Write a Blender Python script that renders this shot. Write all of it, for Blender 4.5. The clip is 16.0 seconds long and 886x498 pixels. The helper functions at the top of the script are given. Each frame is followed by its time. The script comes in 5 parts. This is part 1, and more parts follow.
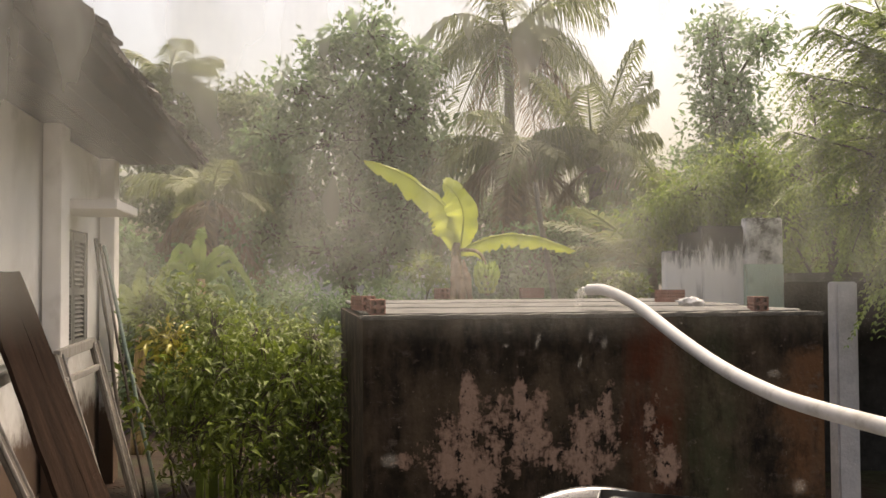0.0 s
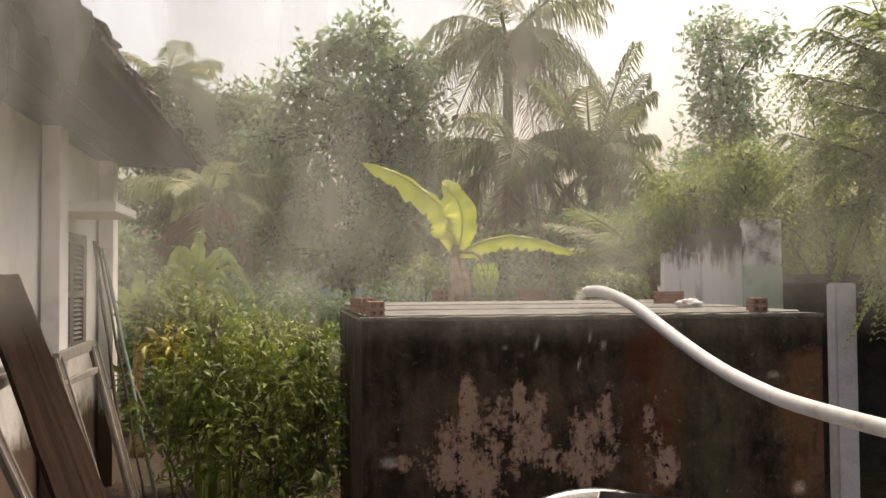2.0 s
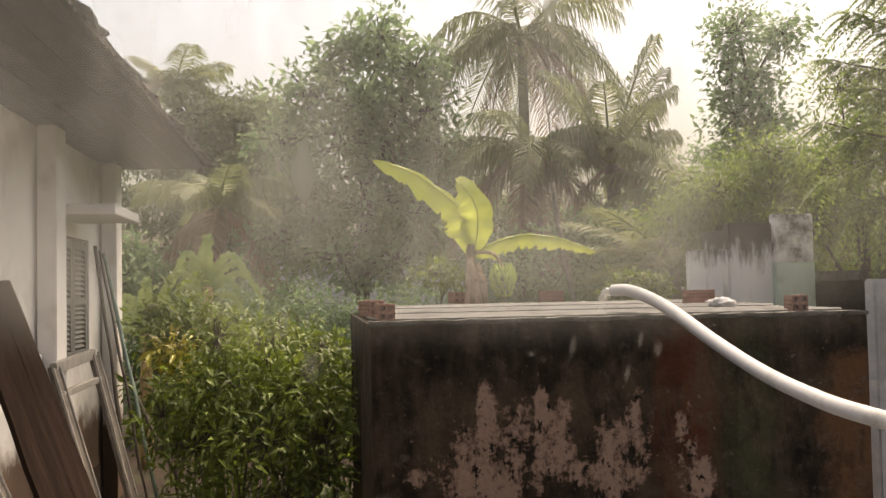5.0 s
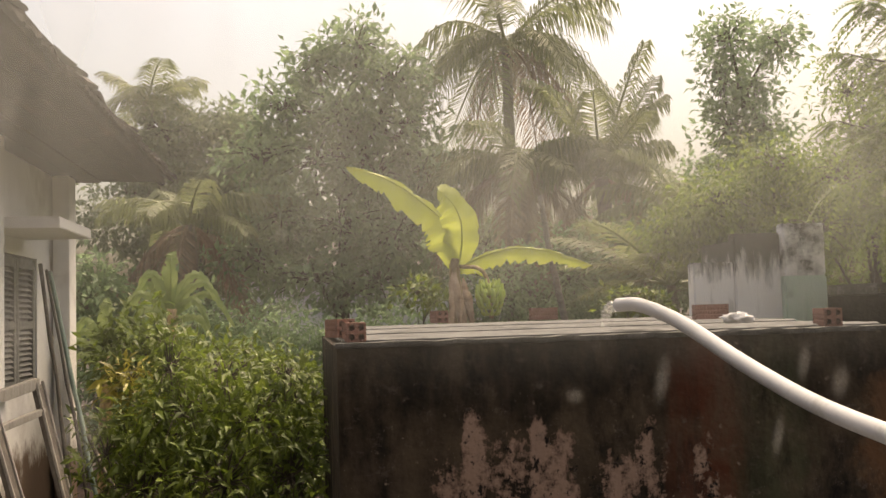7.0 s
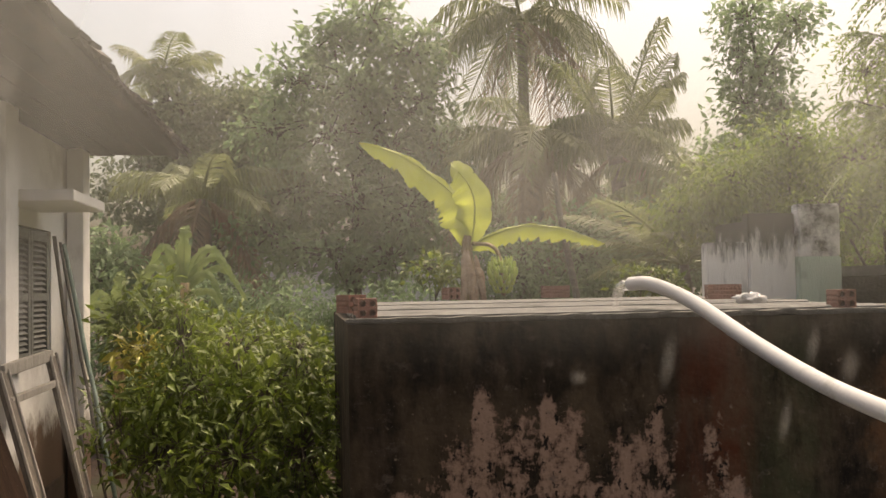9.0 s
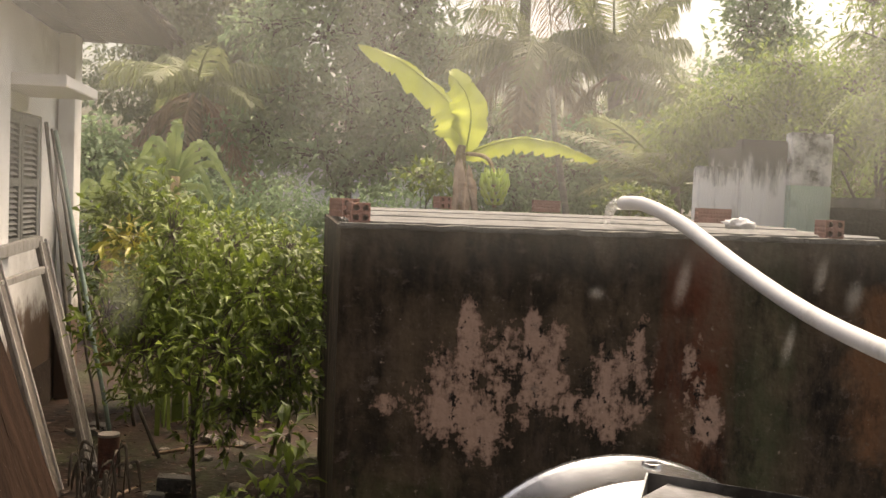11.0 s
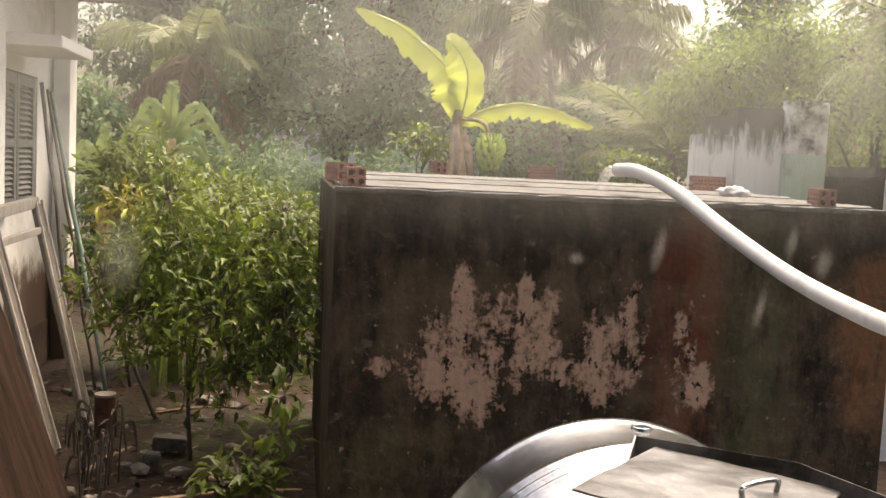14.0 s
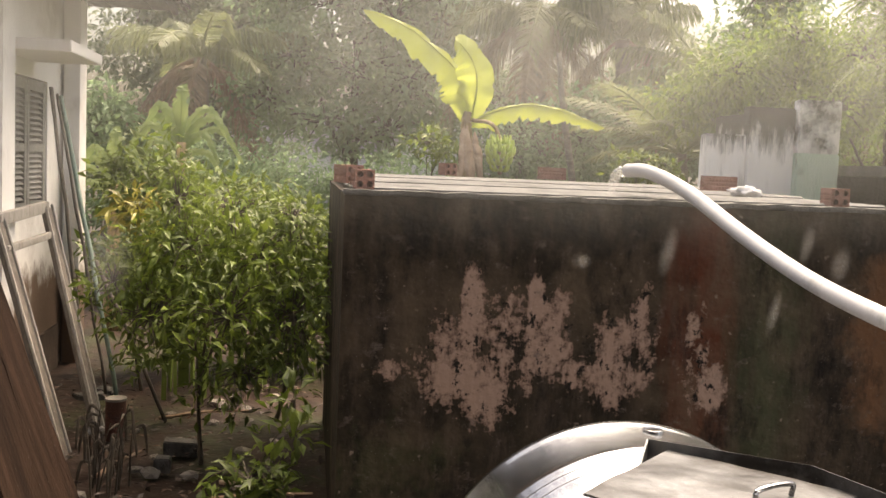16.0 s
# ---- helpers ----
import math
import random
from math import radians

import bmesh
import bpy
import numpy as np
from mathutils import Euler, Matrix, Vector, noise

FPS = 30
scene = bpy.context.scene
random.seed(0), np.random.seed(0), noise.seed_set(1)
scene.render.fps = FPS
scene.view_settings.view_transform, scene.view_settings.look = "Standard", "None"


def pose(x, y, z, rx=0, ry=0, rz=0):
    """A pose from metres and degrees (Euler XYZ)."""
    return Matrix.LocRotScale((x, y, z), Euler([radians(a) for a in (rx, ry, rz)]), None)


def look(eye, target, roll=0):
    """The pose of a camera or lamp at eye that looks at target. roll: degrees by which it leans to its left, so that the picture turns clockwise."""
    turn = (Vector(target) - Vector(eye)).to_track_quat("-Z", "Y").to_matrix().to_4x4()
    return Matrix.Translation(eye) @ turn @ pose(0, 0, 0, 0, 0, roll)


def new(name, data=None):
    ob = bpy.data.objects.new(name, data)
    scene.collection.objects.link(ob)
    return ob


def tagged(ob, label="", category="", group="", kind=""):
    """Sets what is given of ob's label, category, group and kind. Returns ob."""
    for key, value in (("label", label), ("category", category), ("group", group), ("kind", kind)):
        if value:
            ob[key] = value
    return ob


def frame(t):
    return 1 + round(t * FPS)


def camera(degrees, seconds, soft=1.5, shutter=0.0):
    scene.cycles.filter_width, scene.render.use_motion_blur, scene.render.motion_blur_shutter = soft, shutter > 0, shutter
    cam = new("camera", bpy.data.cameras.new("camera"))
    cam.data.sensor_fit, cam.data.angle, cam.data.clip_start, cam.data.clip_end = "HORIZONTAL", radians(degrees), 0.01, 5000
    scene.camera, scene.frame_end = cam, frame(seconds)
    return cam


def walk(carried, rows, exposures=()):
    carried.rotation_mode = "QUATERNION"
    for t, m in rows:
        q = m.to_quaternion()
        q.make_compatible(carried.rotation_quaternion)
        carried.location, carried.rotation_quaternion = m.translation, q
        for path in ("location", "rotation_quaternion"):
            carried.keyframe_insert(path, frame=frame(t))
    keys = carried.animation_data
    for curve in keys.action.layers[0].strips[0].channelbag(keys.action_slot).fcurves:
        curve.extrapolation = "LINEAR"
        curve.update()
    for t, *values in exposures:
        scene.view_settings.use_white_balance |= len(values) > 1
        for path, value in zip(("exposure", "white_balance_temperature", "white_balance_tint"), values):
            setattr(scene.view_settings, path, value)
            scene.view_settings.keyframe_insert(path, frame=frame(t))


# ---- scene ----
SKY = 0.12
# Film on the pane from low to high; paints rain haze on the trees.
HAZE_FILM = (0.002, 0.34)
EXPOSURES = [(0.0, 1.32, 7550, 11), (4.2, 1.32, 7550, 11), (7.0, 1.19, 7950, 11), (8.2, 0.96, 7950, 11), (10.5, 1.64, 7700, 11), (11.2, 1.68, 7600, 11), (12.0, 1.9, 7450, 11), (16.0, 1.9, 7450, 11)]
cam = camera(48.0, 16.0)
PATH = [
    (0, (-0.069, -1.170, 1.790), (0.221, 0.808, 1.857), -0.3),
    (0.5, (-0.069, -1.170, 1.790), (0.220, 0.808, 1.854), -0.1),
    (1, (-0.069, -1.170, 1.790), (0.221, 0.808, 1.852), -0.3),
    (1.5, (-0.069, -1.170, 1.790), (0.223, 0.808, 1.853), -0.4),
    (2, (-0.069, -1.170, 1.790), (0.223, 0.807, 1.861), -0.4),
    (2.5, (-0.069, -1.170, 1.790), (0.202, 0.811, 1.853), -0.5),
    (3, (-0.069, -1.170, 1.790), (0.183, 0.813, 1.846), -0.6),
    (3.5, (-0.069, -1.170, 1.790), (0.177, 0.814, 1.843), -0.7),
    (4, (-0.069, -1.170, 1.790), (0.180, 0.814, 1.843), -0.8),
    (6.5, (0.116, -0.14, 1.734), (0.396, 1.836, 1.863), -1.7),
    (7, (0.11, -0.138, 1.737), (0.4, 1.837, 1.863), -1.7),
    (7.5, (0.119, -0.128, 1.734), (0.401, 1.847, 1.865), -1.5),
    (8, (0.117, -0.132, 1.74), (0.395, 1.845, 1.867), -1.7),
    (10.5, (0.117, -0.125, 1.735), (0.381, 1.857, 1.683), 1.2),
    (11, (0.09, -0.146, 1.74), (0.379, 1.83, 1.636), 2.2),
    (11.5, (0.101, -0.148, 1.734), (0.388, 1.825, 1.566), 3.1),
    (12, (0.101, -0.145, 1.741), (0.387, 1.826, 1.557), 3.2),
    (12.5, (0.101, -0.14, 1.725), (0.388, 1.832, 1.548), 3.2),
    (13, (0.093, -0.148, 1.733), (0.394, 1.822, 1.562), 2.9),
    (13.5, (0.089, -0.177, 1.738), (0.396, 1.792, 1.568), 2.9),
    (14, (0.092, -0.173, 1.742), (0.391, 1.796, 1.568), 2.8),
    (14.5, (0.09, -0.178, 1.74), (0.386, 1.792, 1.567), 2.8),
    (15, (0.1, -0.156, 1.737), (0.389, 1.815, 1.565), 2.7),
    (15.5, (0.1, -0.155, 1.738), (0.38, 1.818, 1.566), 2.5),
    (16, (0.102, -0.15, 1.741), (0.379, 1.823, 1.57), 2.4),
]
walk(cam, [(t, look(eye, target, roll)) for t, eye, target, roll in PATH], EXPOSURES)

# ---- sky and light: an overcast, rainy afternoon ----
world = bpy.data.worlds.new("overcast_sky")
scene.world = world
world.use_nodes = True
wn = world.node_tree.nodes
sky = wn.new("ShaderNodeTexSky")
sky.sky_type = "NISHITA"
sky.sun_disc = False
sky.sun_elevation, sky.sun_rotation = radians(65), radians(40)
sky.air_density, sky.dust_density, sky.ozone_density = 1.0, 9.0, 0.0
wn["Background"].inputs["Strength"].default_value = SKY
world.node_tree.links.new(sky.outputs["Color"], wn["Background"].inputs["Color"])
sun = new("sun", bpy.data.lights.new("sun", "SUN"))
sun.data.energy, sun.data.angle, sun.data.color = 1.3, radians(60), (1.0, 0.95, 0.88)
sun.matrix_world = look((3.3, 3.95, 11), (0, 0, 0))


# ---- materials ----
def material(name, low, high, scale=6.0, rough=0.8, bump=0.3, bump_scale=40.0, stain=None, stain_scale=1.2, stain_cut=0.55,
             metal=0.0, island=0.0, trans=None, stretch=(1, 1, 1), spec=0.5, object_random=0.0):
    """A weathered surface: two tones by grain, an optional stain at a larger scale, fine relief."""
    m = bpy.data.materials.new(name)
    m.use_nodes = True
    t = m.node_tree
    n, link = t.nodes, t.links.new
    b = n["Principled BSDF"]
    co = n.new("ShaderNodeTexCoord")
    mp = n.new("ShaderNodeMapping")
    mp.inputs["Scale"].default_value = stretch
    link(co.outputs["Object"], mp.inputs["Vector"])
    g = n.new("ShaderNodeTexNoise")
    g.inputs["Scale"].default_value, g.inputs["Detail"].default_value, g.inputs["Roughness"].default_value = scale, 7, 0.65
    link(mp.outputs["Vector"], g.inputs["Vector"])
    r = n.new("ShaderNodeValToRGB")
    r.color_ramp.elements[0].position, r.color_ramp.elements[1].position = 0.3, 0.7
    r.color_ramp.elements[0].color, r.color_ramp.elements[1].color = (*low, 1), (*high, 1)
    link(g.outputs["Fac"], r.inputs["Fac"])
    colour = r.outputs["Color"]
    if stain:
        g2 = n.new("ShaderNodeTexNoise")
        g2.inputs["Scale"].default_value, g2.inputs["Detail"].default_value, g2.inputs["Roughness"].default_value = stain_scale, 9, 0.7
        link(mp.outputs["Vector"], g2.inputs["Vector"])
        r2 = n.new("ShaderNodeValToRGB")
        r2.color_ramp.elements[0].position, r2.color_ramp.elements[1].position = stain_cut - 0.07, stain_cut + 0.1
        link(g2.outputs["Fac"], r2.inputs["Fac"])
        mx = n.new("ShaderNodeMixRGB")
        link(r2.outputs["Color"], mx.inputs["Fac"])
        link(colour, mx.inputs["Color1"])
        mx.inputs["Color2"].default_value = (*stain, 1)
        colour = mx.outputs["Color"]
    if island or object_random:
        src = n.new("ShaderNodeNewGeometry").outputs["Random Per Island"] if island else n.new("ShaderNodeObjectInfo").outputs["Random"]
        amount = island or object_random
        mr = n.new("ShaderNodeMapRange")
        mr.inputs["To Min"].default_value, mr.inputs["To Max"].default_value = 1 - amount, 1 + amount
        link(src, mr.inputs["Value"])
        hs = n.new("ShaderNodeHueSaturation")
        link(mr.outputs["Result"], hs.inputs["Value"])
        link(colour, hs.inputs["Color"])
        colour = hs.outputs["Color"]
    link(colour, b.inputs["Base Color"])
    b.inputs["Roughness"].default_value, b.inputs["Metallic"].default_value = rough, metal
    b.inputs["Specular IOR Level"].default_value = spec
    if bump:
        g3 = n.new("ShaderNodeTexNoise")
        g3.inputs["Scale"].default_value, g3.inputs["Detail"].default_value = bump_scale, 6
        link(mp.outputs["Vector"], g3.inputs["Vector"])
        bp = n.new("ShaderNodeBump")
        bp.inputs["Strength"].default_value, bp.inputs["Distance"].default_value = bump, 0.02
        link(g3.outputs["Fac"], bp.inputs["Height"])
        link(bp.outputs["Normal"], b.inputs["Normal"])
    if trans:
        out = n["Material Output"]
        tr = n.new("ShaderNodeBsdfTranslucent")
        ms = n.new("ShaderNodeMixShader")
        ms.inputs["Fac"].default_value = trans
        link(colour, tr.inputs["Color"])
        link(b.outputs["BSDF"], ms.inputs[1])
        link(tr.outputs["BSDF"], ms.inputs[2])
        link(ms.outputs["Shader"], out.inputs["Surface"])
    return m


def plaster_stains(name):
    """Black-moulded plaster whose bare, pinkish render shows where the mould has flaked off, with rust runs and moss."""
    m = material(name, (0.011, 0.0085, 0.0055), (0.041, 0.030, 0.019), 9, 0.85, 0.3, 30, spec=0.12)
    t = m.node_tree
    n, link = t.nodes, t.links.new
    b = n["Principled BSDF"]
    base = b.inputs["Base Color"].links[0].from_socket
    co = n.new("ShaderNodeTexCoord")
    sep = n.new("ShaderNodeSeparateXYZ")
    link(co.outputs["Object"], sep.inputs["Vector"])

    def math(op, a, c=None):
        k = n.new("ShaderNodeMath")
        k.operation = op
        for i, v in enumerate((a, c)):
            if v is None:
                continue
            if isinstance(v, (int, float)):
                k.inputs[i].default_value = v
            else:
                link(v, k.inputs[i])
        return k.outputs[0]

    def noise(scale, detail=8, rough=0.7, stretch=(1, 1, 1)):
        mp = n.new("ShaderNodeMapping")
        mp.inputs["Scale"].default_value = stretch
        link(co.outputs["Object"], mp.inputs["Vector"])
        k = n.new("ShaderNodeTexNoise")
        k.inputs["Scale"].default_value, k.inputs["Detail"].default_value, k.inputs["Roughness"].default_value = scale, detail, rough
        link(mp.outputs["Vector"], k.inputs["Vector"])
        return k.outputs["Fac"]

    def patch(cx, cz, rx, rz):
        """1 in the middle of a patch, falling to 0 at its rim."""
        dx = math("DIVIDE", math("SUBTRACT", sep.outputs["X"], cx), rx)
        dz = math("DIVIDE", math("SUBTRACT", sep.outputs["Z"], cz), rz)
        return math("SUBTRACT", 1.0, math("ADD", math("MULTIPLY", dx, dx), math("MULTIPLY", dz, dz)))

    def over(below, colour, fac, low, high):
        mr = n.new("ShaderNodeMapRange")
        mr.inputs["From Min"].default_value, mr.inputs["From Max"].default_value = low, high
        link(fac, mr.inputs["Value"])
        mx = n.new("ShaderNodeMixRGB")
        link(mr.outputs["Result"], mx.inputs["Fac"])
        link(below, mx.inputs["Color1"])
        mx.inputs["Color2"].default_value = (*colour, 1)
        return mx.outputs["Color"]

    rust = math("ADD", math("MULTIPLY", patch(1.55, 1.0, 0.20, 0.9), 0.40), noise(3.0, 6, 0.6, (3, 1, 0.5)))
    c = over(base, (0.080, 0.026, 0.013), rust, 0.50, 0.80)
    ochre = math("ADD", math("MULTIPLY", patch(2.42, 1.0, 0.3, 0.55), 0.45), noise(4.0))
    c = over(c, (0.115, 0.06, 0.03), ochre, 0.66, 0.85)
    moss = math("ADD", math("MULTIPLY", patch(0.2, 0.35, 0.5, 0.5), 0.3), noise(5.0))
    c = over(c, (0.022, 0.032, 0.010), moss, 0.68, 0.95)
    algae = math("ADD", math("MULTIPLY", patch(1.86, 0.9, 0.22, 0.9), 0.35), noise(4.0, 7, 0.7, (2.2, 1, 0.5)))
    c = over(c, (0.045, 0.050, 0.026), algae, 0.52, 0.85)
    blobs = patch(0.48, 0.93, 0.20, 0.20)
    for place in ((0.72, 1.00, 0.22, 0.20), (0.60, 0.78, 0.13, 0.15), (0.55, 1.16, 0.06, 0.16), (0.88, 1.00, 0.11, 0.20), (0.82, 1.18, 0.05, 0.12), (1.00, 0.86, 0.10, 0.10),
                  (1.16, 0.93, 0.15, 0.20), (1.29, 1.05, 0.07, 0.20), (1.53, 0.95, 0.06, 0.20), (1.60, 0.82, 0.09, 0.10), (0.20, 0.88, 0.05, 0.05)):
        blobs = math("MAXIMUM", blobs, patch(*place))
    blobs = math("MAXIMUM", blobs, -1.4)
    streaks = noise(4.0, 8, 0.7, (2.4, 1, 0.6))
    c = over(c, (0.075, 0.054, 0.040), streaks, 0.50, 0.80)
    cloud = noise(2.2, 6, 0.65)
    c = over(c, (0.100, 0.074, 0.047), cloud, 0.46, 0.74)
    black = noise(2.6, 8, 0.7, (1.5, 1, 0.7))
    c = over(c, (0.009, 0.007, 0.006), black, 0.52, 0.66)
    flake = math("ADD", math("MULTIPLY", blobs, 0.17), math("ADD", math("MULTIPLY", noise(6.0, 4, 0.6, (1.7, 1, 0.75)), 0.95), math("SUBTRACT", math("MULTIPLY", noise(26.0, 8, 0.7), 0.75), 0.35)))
    c = over(c, (0.135, 0.088, 0.064), flake, 0.53, 0.555)
    c = over(c, (0.30, 0.205, 0.155), flake, 0.555, 0.66)
    mottle = noise(10, 10, 0.75, (1, 1, 1.3))
    c = over(c, (0.110, 0.086, 0.070), mottle, 0.56, 0.70)
    pits = noise(17, 6, 0.7, (1, 1, 0.8))
    c = over(c, (0.014, 0.011, 0.009), math("ADD", pits, math("MULTIPLY", math("MINIMUM", blobs, 0.1), 0.4)), 0.60, 0.65)
    chips = noise(24, 5, 0.65)
    c = over(c, (0.18, 0.14, 0.11), chips, 0.645, 0.70)
    link(c, b.inputs["Base Color"])
    return m


LEAF_DARK = material("tree_leaf", (0.115, 0.178, 0.085), (0.310, 0.415, 0.215), 1.7, 0.5, 0, island=0.22, trans=0.58)
LEAF_BUSH = material("shrub_leaf", (0.058, 0.090, 0.011), (0.174, 0.226, 0.035), 2.4, 0.5, 0, island=0.42, trans=0.45)
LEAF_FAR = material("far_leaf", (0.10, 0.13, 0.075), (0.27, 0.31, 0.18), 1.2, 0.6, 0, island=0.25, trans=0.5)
LEAF_PIN = material("pinnate_leaf", (0.095, 0.150, 0.028), (0.235, 0.300, 0.070), 1.5, 0.45, 0, island=0.4, trans=0.6)
PALM_LEAF = material("palm_leaf", (0.13, 0.155, 0.065), (0.23, 0.255, 0.115), 1.5, 0.45, 0, island=0.3, trans=0.55)
PALM_DEAD = material("dead_palm_leaf", (0.17, 0.118, 0.078), (0.34, 0.25, 0.18), 2.0, 0.7, 0, island=0.3, trans=0.4)
BANANA_LEAF = material("banana_leaf", (0.33, 0.39, 0.045), (0.48, 0.53, 0.10), 5, 0.4, 0.15, 25, trans=0.5, stretch=(1, 1, 1))
BANANA_DULL = material("young_banana_leaf", (0.17, 0.24, 0.080), (0.33, 0.40, 0.15), 4, 0.5, 0.1, 25, trans=0.45)
BANANA_STEM = material("banana_stem", (0.07, 0.038, 0.018), (0.42, 0.32, 0.14), 10, 0.6, 0.4, 30, stretch=(3, 3, 0.6))
BANANA_DRY = material("dry_banana_leaf", (0.16, 0.09, 0.045), (0.58, 0.43, 0.30), 8, 0.85, 0.4, 30)
FRUIT = material("green_banana", (0.22, 0.33, 0.04), (0.40, 0.50, 0.09), 20, 0.45, 0.1, 40)
CROTON = material("yellow_leaf", (0.22, 0.20, 0.03), (0.38, 0.35, 0.06), 6, 0.4, 0, island=0.4, trans=0.3)
GRASS = material("grass_blade", (0.07, 0.11, 0.02), (0.19, 0.25, 0.055), 3, 0.45, 0, island=0.4, trans=0.35)
LITTER = material("fallen_leaf", (0.020, 0.009, 0.005), (0.075, 0.037, 0.020), 3, 0.6, 0, island=0.6)
BARK = material("bark", (0.035, 0.028, 0.020), (0.11, 0.088, 0.062), 14, 0.9, 0.8, 40, stretch=(1, 1, 0.3))
PALM_BARK = material("palm_bark", (0.10, 0.085, 0.068), (0.24, 0.21, 0.17), 8, 0.9, 0.7, 30, stretch=(0.6, 0.6, 3))
MOULD = plaster_stains("moulded_plaster")
CONCRETE = material("wet_concrete", (0.10, 0.095, 0.085), (0.21, 0.20, 0.185), 10, 0.55, 0.4, 50, stain=(0.045, 0.042, 0.036), stain_scale=3, stain_cut=0.6)
RIM = material("worn_cement", (0.055, 0.052, 0.047), (0.15, 0.143, 0.132), 14, 0.8, 0.5, 50, stain=(0.03, 0.028, 0.024), stain_scale=7, stain_cut=0.55, spec=0.2)
SHEET = material("fibre_cement_sheet", (0.085, 0.084, 0.080), (0.175, 0.173, 0.166), 9, 0.8, 0.15, 60, stain=(0.035, 0.034, 0.031), stain_scale=2.2, stain_cut=0.58, spec=0.15)
POST = material("pale_concrete", (0.38, 0.365, 0.345), (0.54, 0.52, 0.49), 8, 0.85, 0.3, 40, stain=(0.22, 0.205, 0.185), stain_scale=2, stain_cut=0.6)
BRICK = material("fired_clay", (0.15, 0.058, 0.038), (0.28, 0.125, 0.088), 22, 0.85, 0.5, 70, object_random=0.2)
WALL_WHITE = material("limewashed_plaster", (0.73, 0.70, 0.66), (0.83, 0.80, 0.76), 5, 0.85, 0.25, 35, stain=(0.52, 0.475, 0.43), stain_scale=0.9, stain_cut=0.6)
PLINTH = material("damp_plinth", (0.045, 0.026, 0.018), (0.13, 0.09, 0.065), 4, 0.9, 0.4, 30, stain=(0.05, 0.03, 0.02), stain_scale=1.6, stain_cut=0.52)
TRIM_WHITE = material("painted_trim", (0.74, 0.71, 0.675), (0.83, 0.80, 0.765), 8, 0.8, 0.2, 40, stain=(0.52, 0.48, 0.44), stain_scale=2.5, stain_cut=0.62)
SHUTTER = material("weathered_grey_paint", (0.15, 0.145, 0.13), (0.25, 0.24, 0.215), 12, 0.7, 0.3, 50, stretch=(1, 1, 3))
ROOF = material("old_roof_sheet", (0.040, 0.032, 0.027), (0.095, 0.080, 0.068), 5, 0.9, 0.5, 25)
# Dark brown eave timber with lighter brown stains.
SOFFIT = material("dark_soffit", (0.020, 0.015, 0.012), (0.060, 0.048, 0.039), 6, 0.9, 0.4, 30, stain=(0.12, 0.085, 0.065), stain_scale=1.6, stain_cut=0.62, stretch=(2.5, 0.8, 1))
PLANK = material("weathered_plank", (0.013, 0.0075, 0.005), (0.040, 0.023, 0.016), 7, 0.9, 0.5, 40, spec=0.08, stain=(0.012, 0.007, 0.005), stain_scale=2.4, stain_cut=0.55, stretch=(5, 5, 0.22))
FRAME_WOOD = material("greyed_wood", (0.075, 0.062, 0.050), (0.17, 0.145, 0.12), 8, 0.75, 0.4, 40, stain=(0.12, 0.10, 0.08), stain_scale=3, stain_cut=0.6, stretch=(4, 4, 0.6))
FRAME_PALE = material("worn_white_paint", (0.24, 0.22, 0.195), (0.42, 0.39, 0.35), 10, 0.7, 0.4, 40, stain=(0.16, 0.13, 0.10), stain_scale=5, stain_cut=0.62, stretch=(3, 3, 0.6))
POLE_WOOD = material("dark_pole", (0.055, 0.045, 0.035), (0.14, 0.12, 0.095), 10, 0.8, 0.4, 40)
POLE_GREEN = material("green_painted_pole", (0.085, 0.13, 0.105), (0.20, 0.26, 0.215), 10, 0.7, 0.3, 40)
PVC = material("white_plastic_pipe", (0.42, 0.42, 0.425), (0.52, 0.52, 0.52), 5, 0.8, 0.05, 60, spec=0.15, stain=(0.33, 0.32, 0.30), stain_scale=5, stain_cut=0.6)
STEEL = material("stainless_steel", (0.24, 0.243, 0.248), (0.44, 0.443, 0.448), 6, 0.24, 0.4, 8, metal=1.0, stretch=(1, 0.25, 1))
STEEL_DULL = material("wet_sheet_metal", (0.085, 0.086, 0.088), (0.20, 0.201, 0.204), 9, 0.42, 0.4, 12, metal=0.7, stain=(0.045, 0.042, 0.040), stain_scale=5, stain_cut=0.5)
OLD_WALL = material("streaked_whitewash", (0.82, 0.79, 0.735), (0.88, 0.86, 0.81), 6, 0.85, 0.3, 40, stain=(0.34, 0.33, 0.29), stain_scale=3.2, stain_cut=0.66, stretch=(3, 3, 0.5))
OLD_GREEN = material("faded_green_paint", (0.46, 0.58, 0.46), (0.58, 0.68, 0.57), 6, 0.85, 0.3, 40, stain=(0.22, 0.25, 0.19), stain_scale=3.5, stain_cut=0.6, stretch=(2.4, 2.4, 0.7))
BLACK_MOSS = material("black_mould", (0.030, 0.028, 0.022), (0.085, 0.078, 0.06), 8, 0.9, 0.5, 40, stain=(0.17, 0.165, 0.145), stain_scale=3.2, stain_cut=0.6)
OLD_TOP = material("flaking_whitewash", (0.66, 0.65, 0.62), (0.82, 0.81, 0.77), 6, 0.85, 0.3, 40, stain=(0.05, 0.048, 0.04), stain_scale=4.0, stain_cut=0.54)
# Near-black that paints in the shade inside the shed and the vent.
SHADE_DARK = material("painted_shade", (0.022, 0.020, 0.018), (0.05, 0.046, 0.04), 6, 0.95, 0.5, 30, spec=0.05)
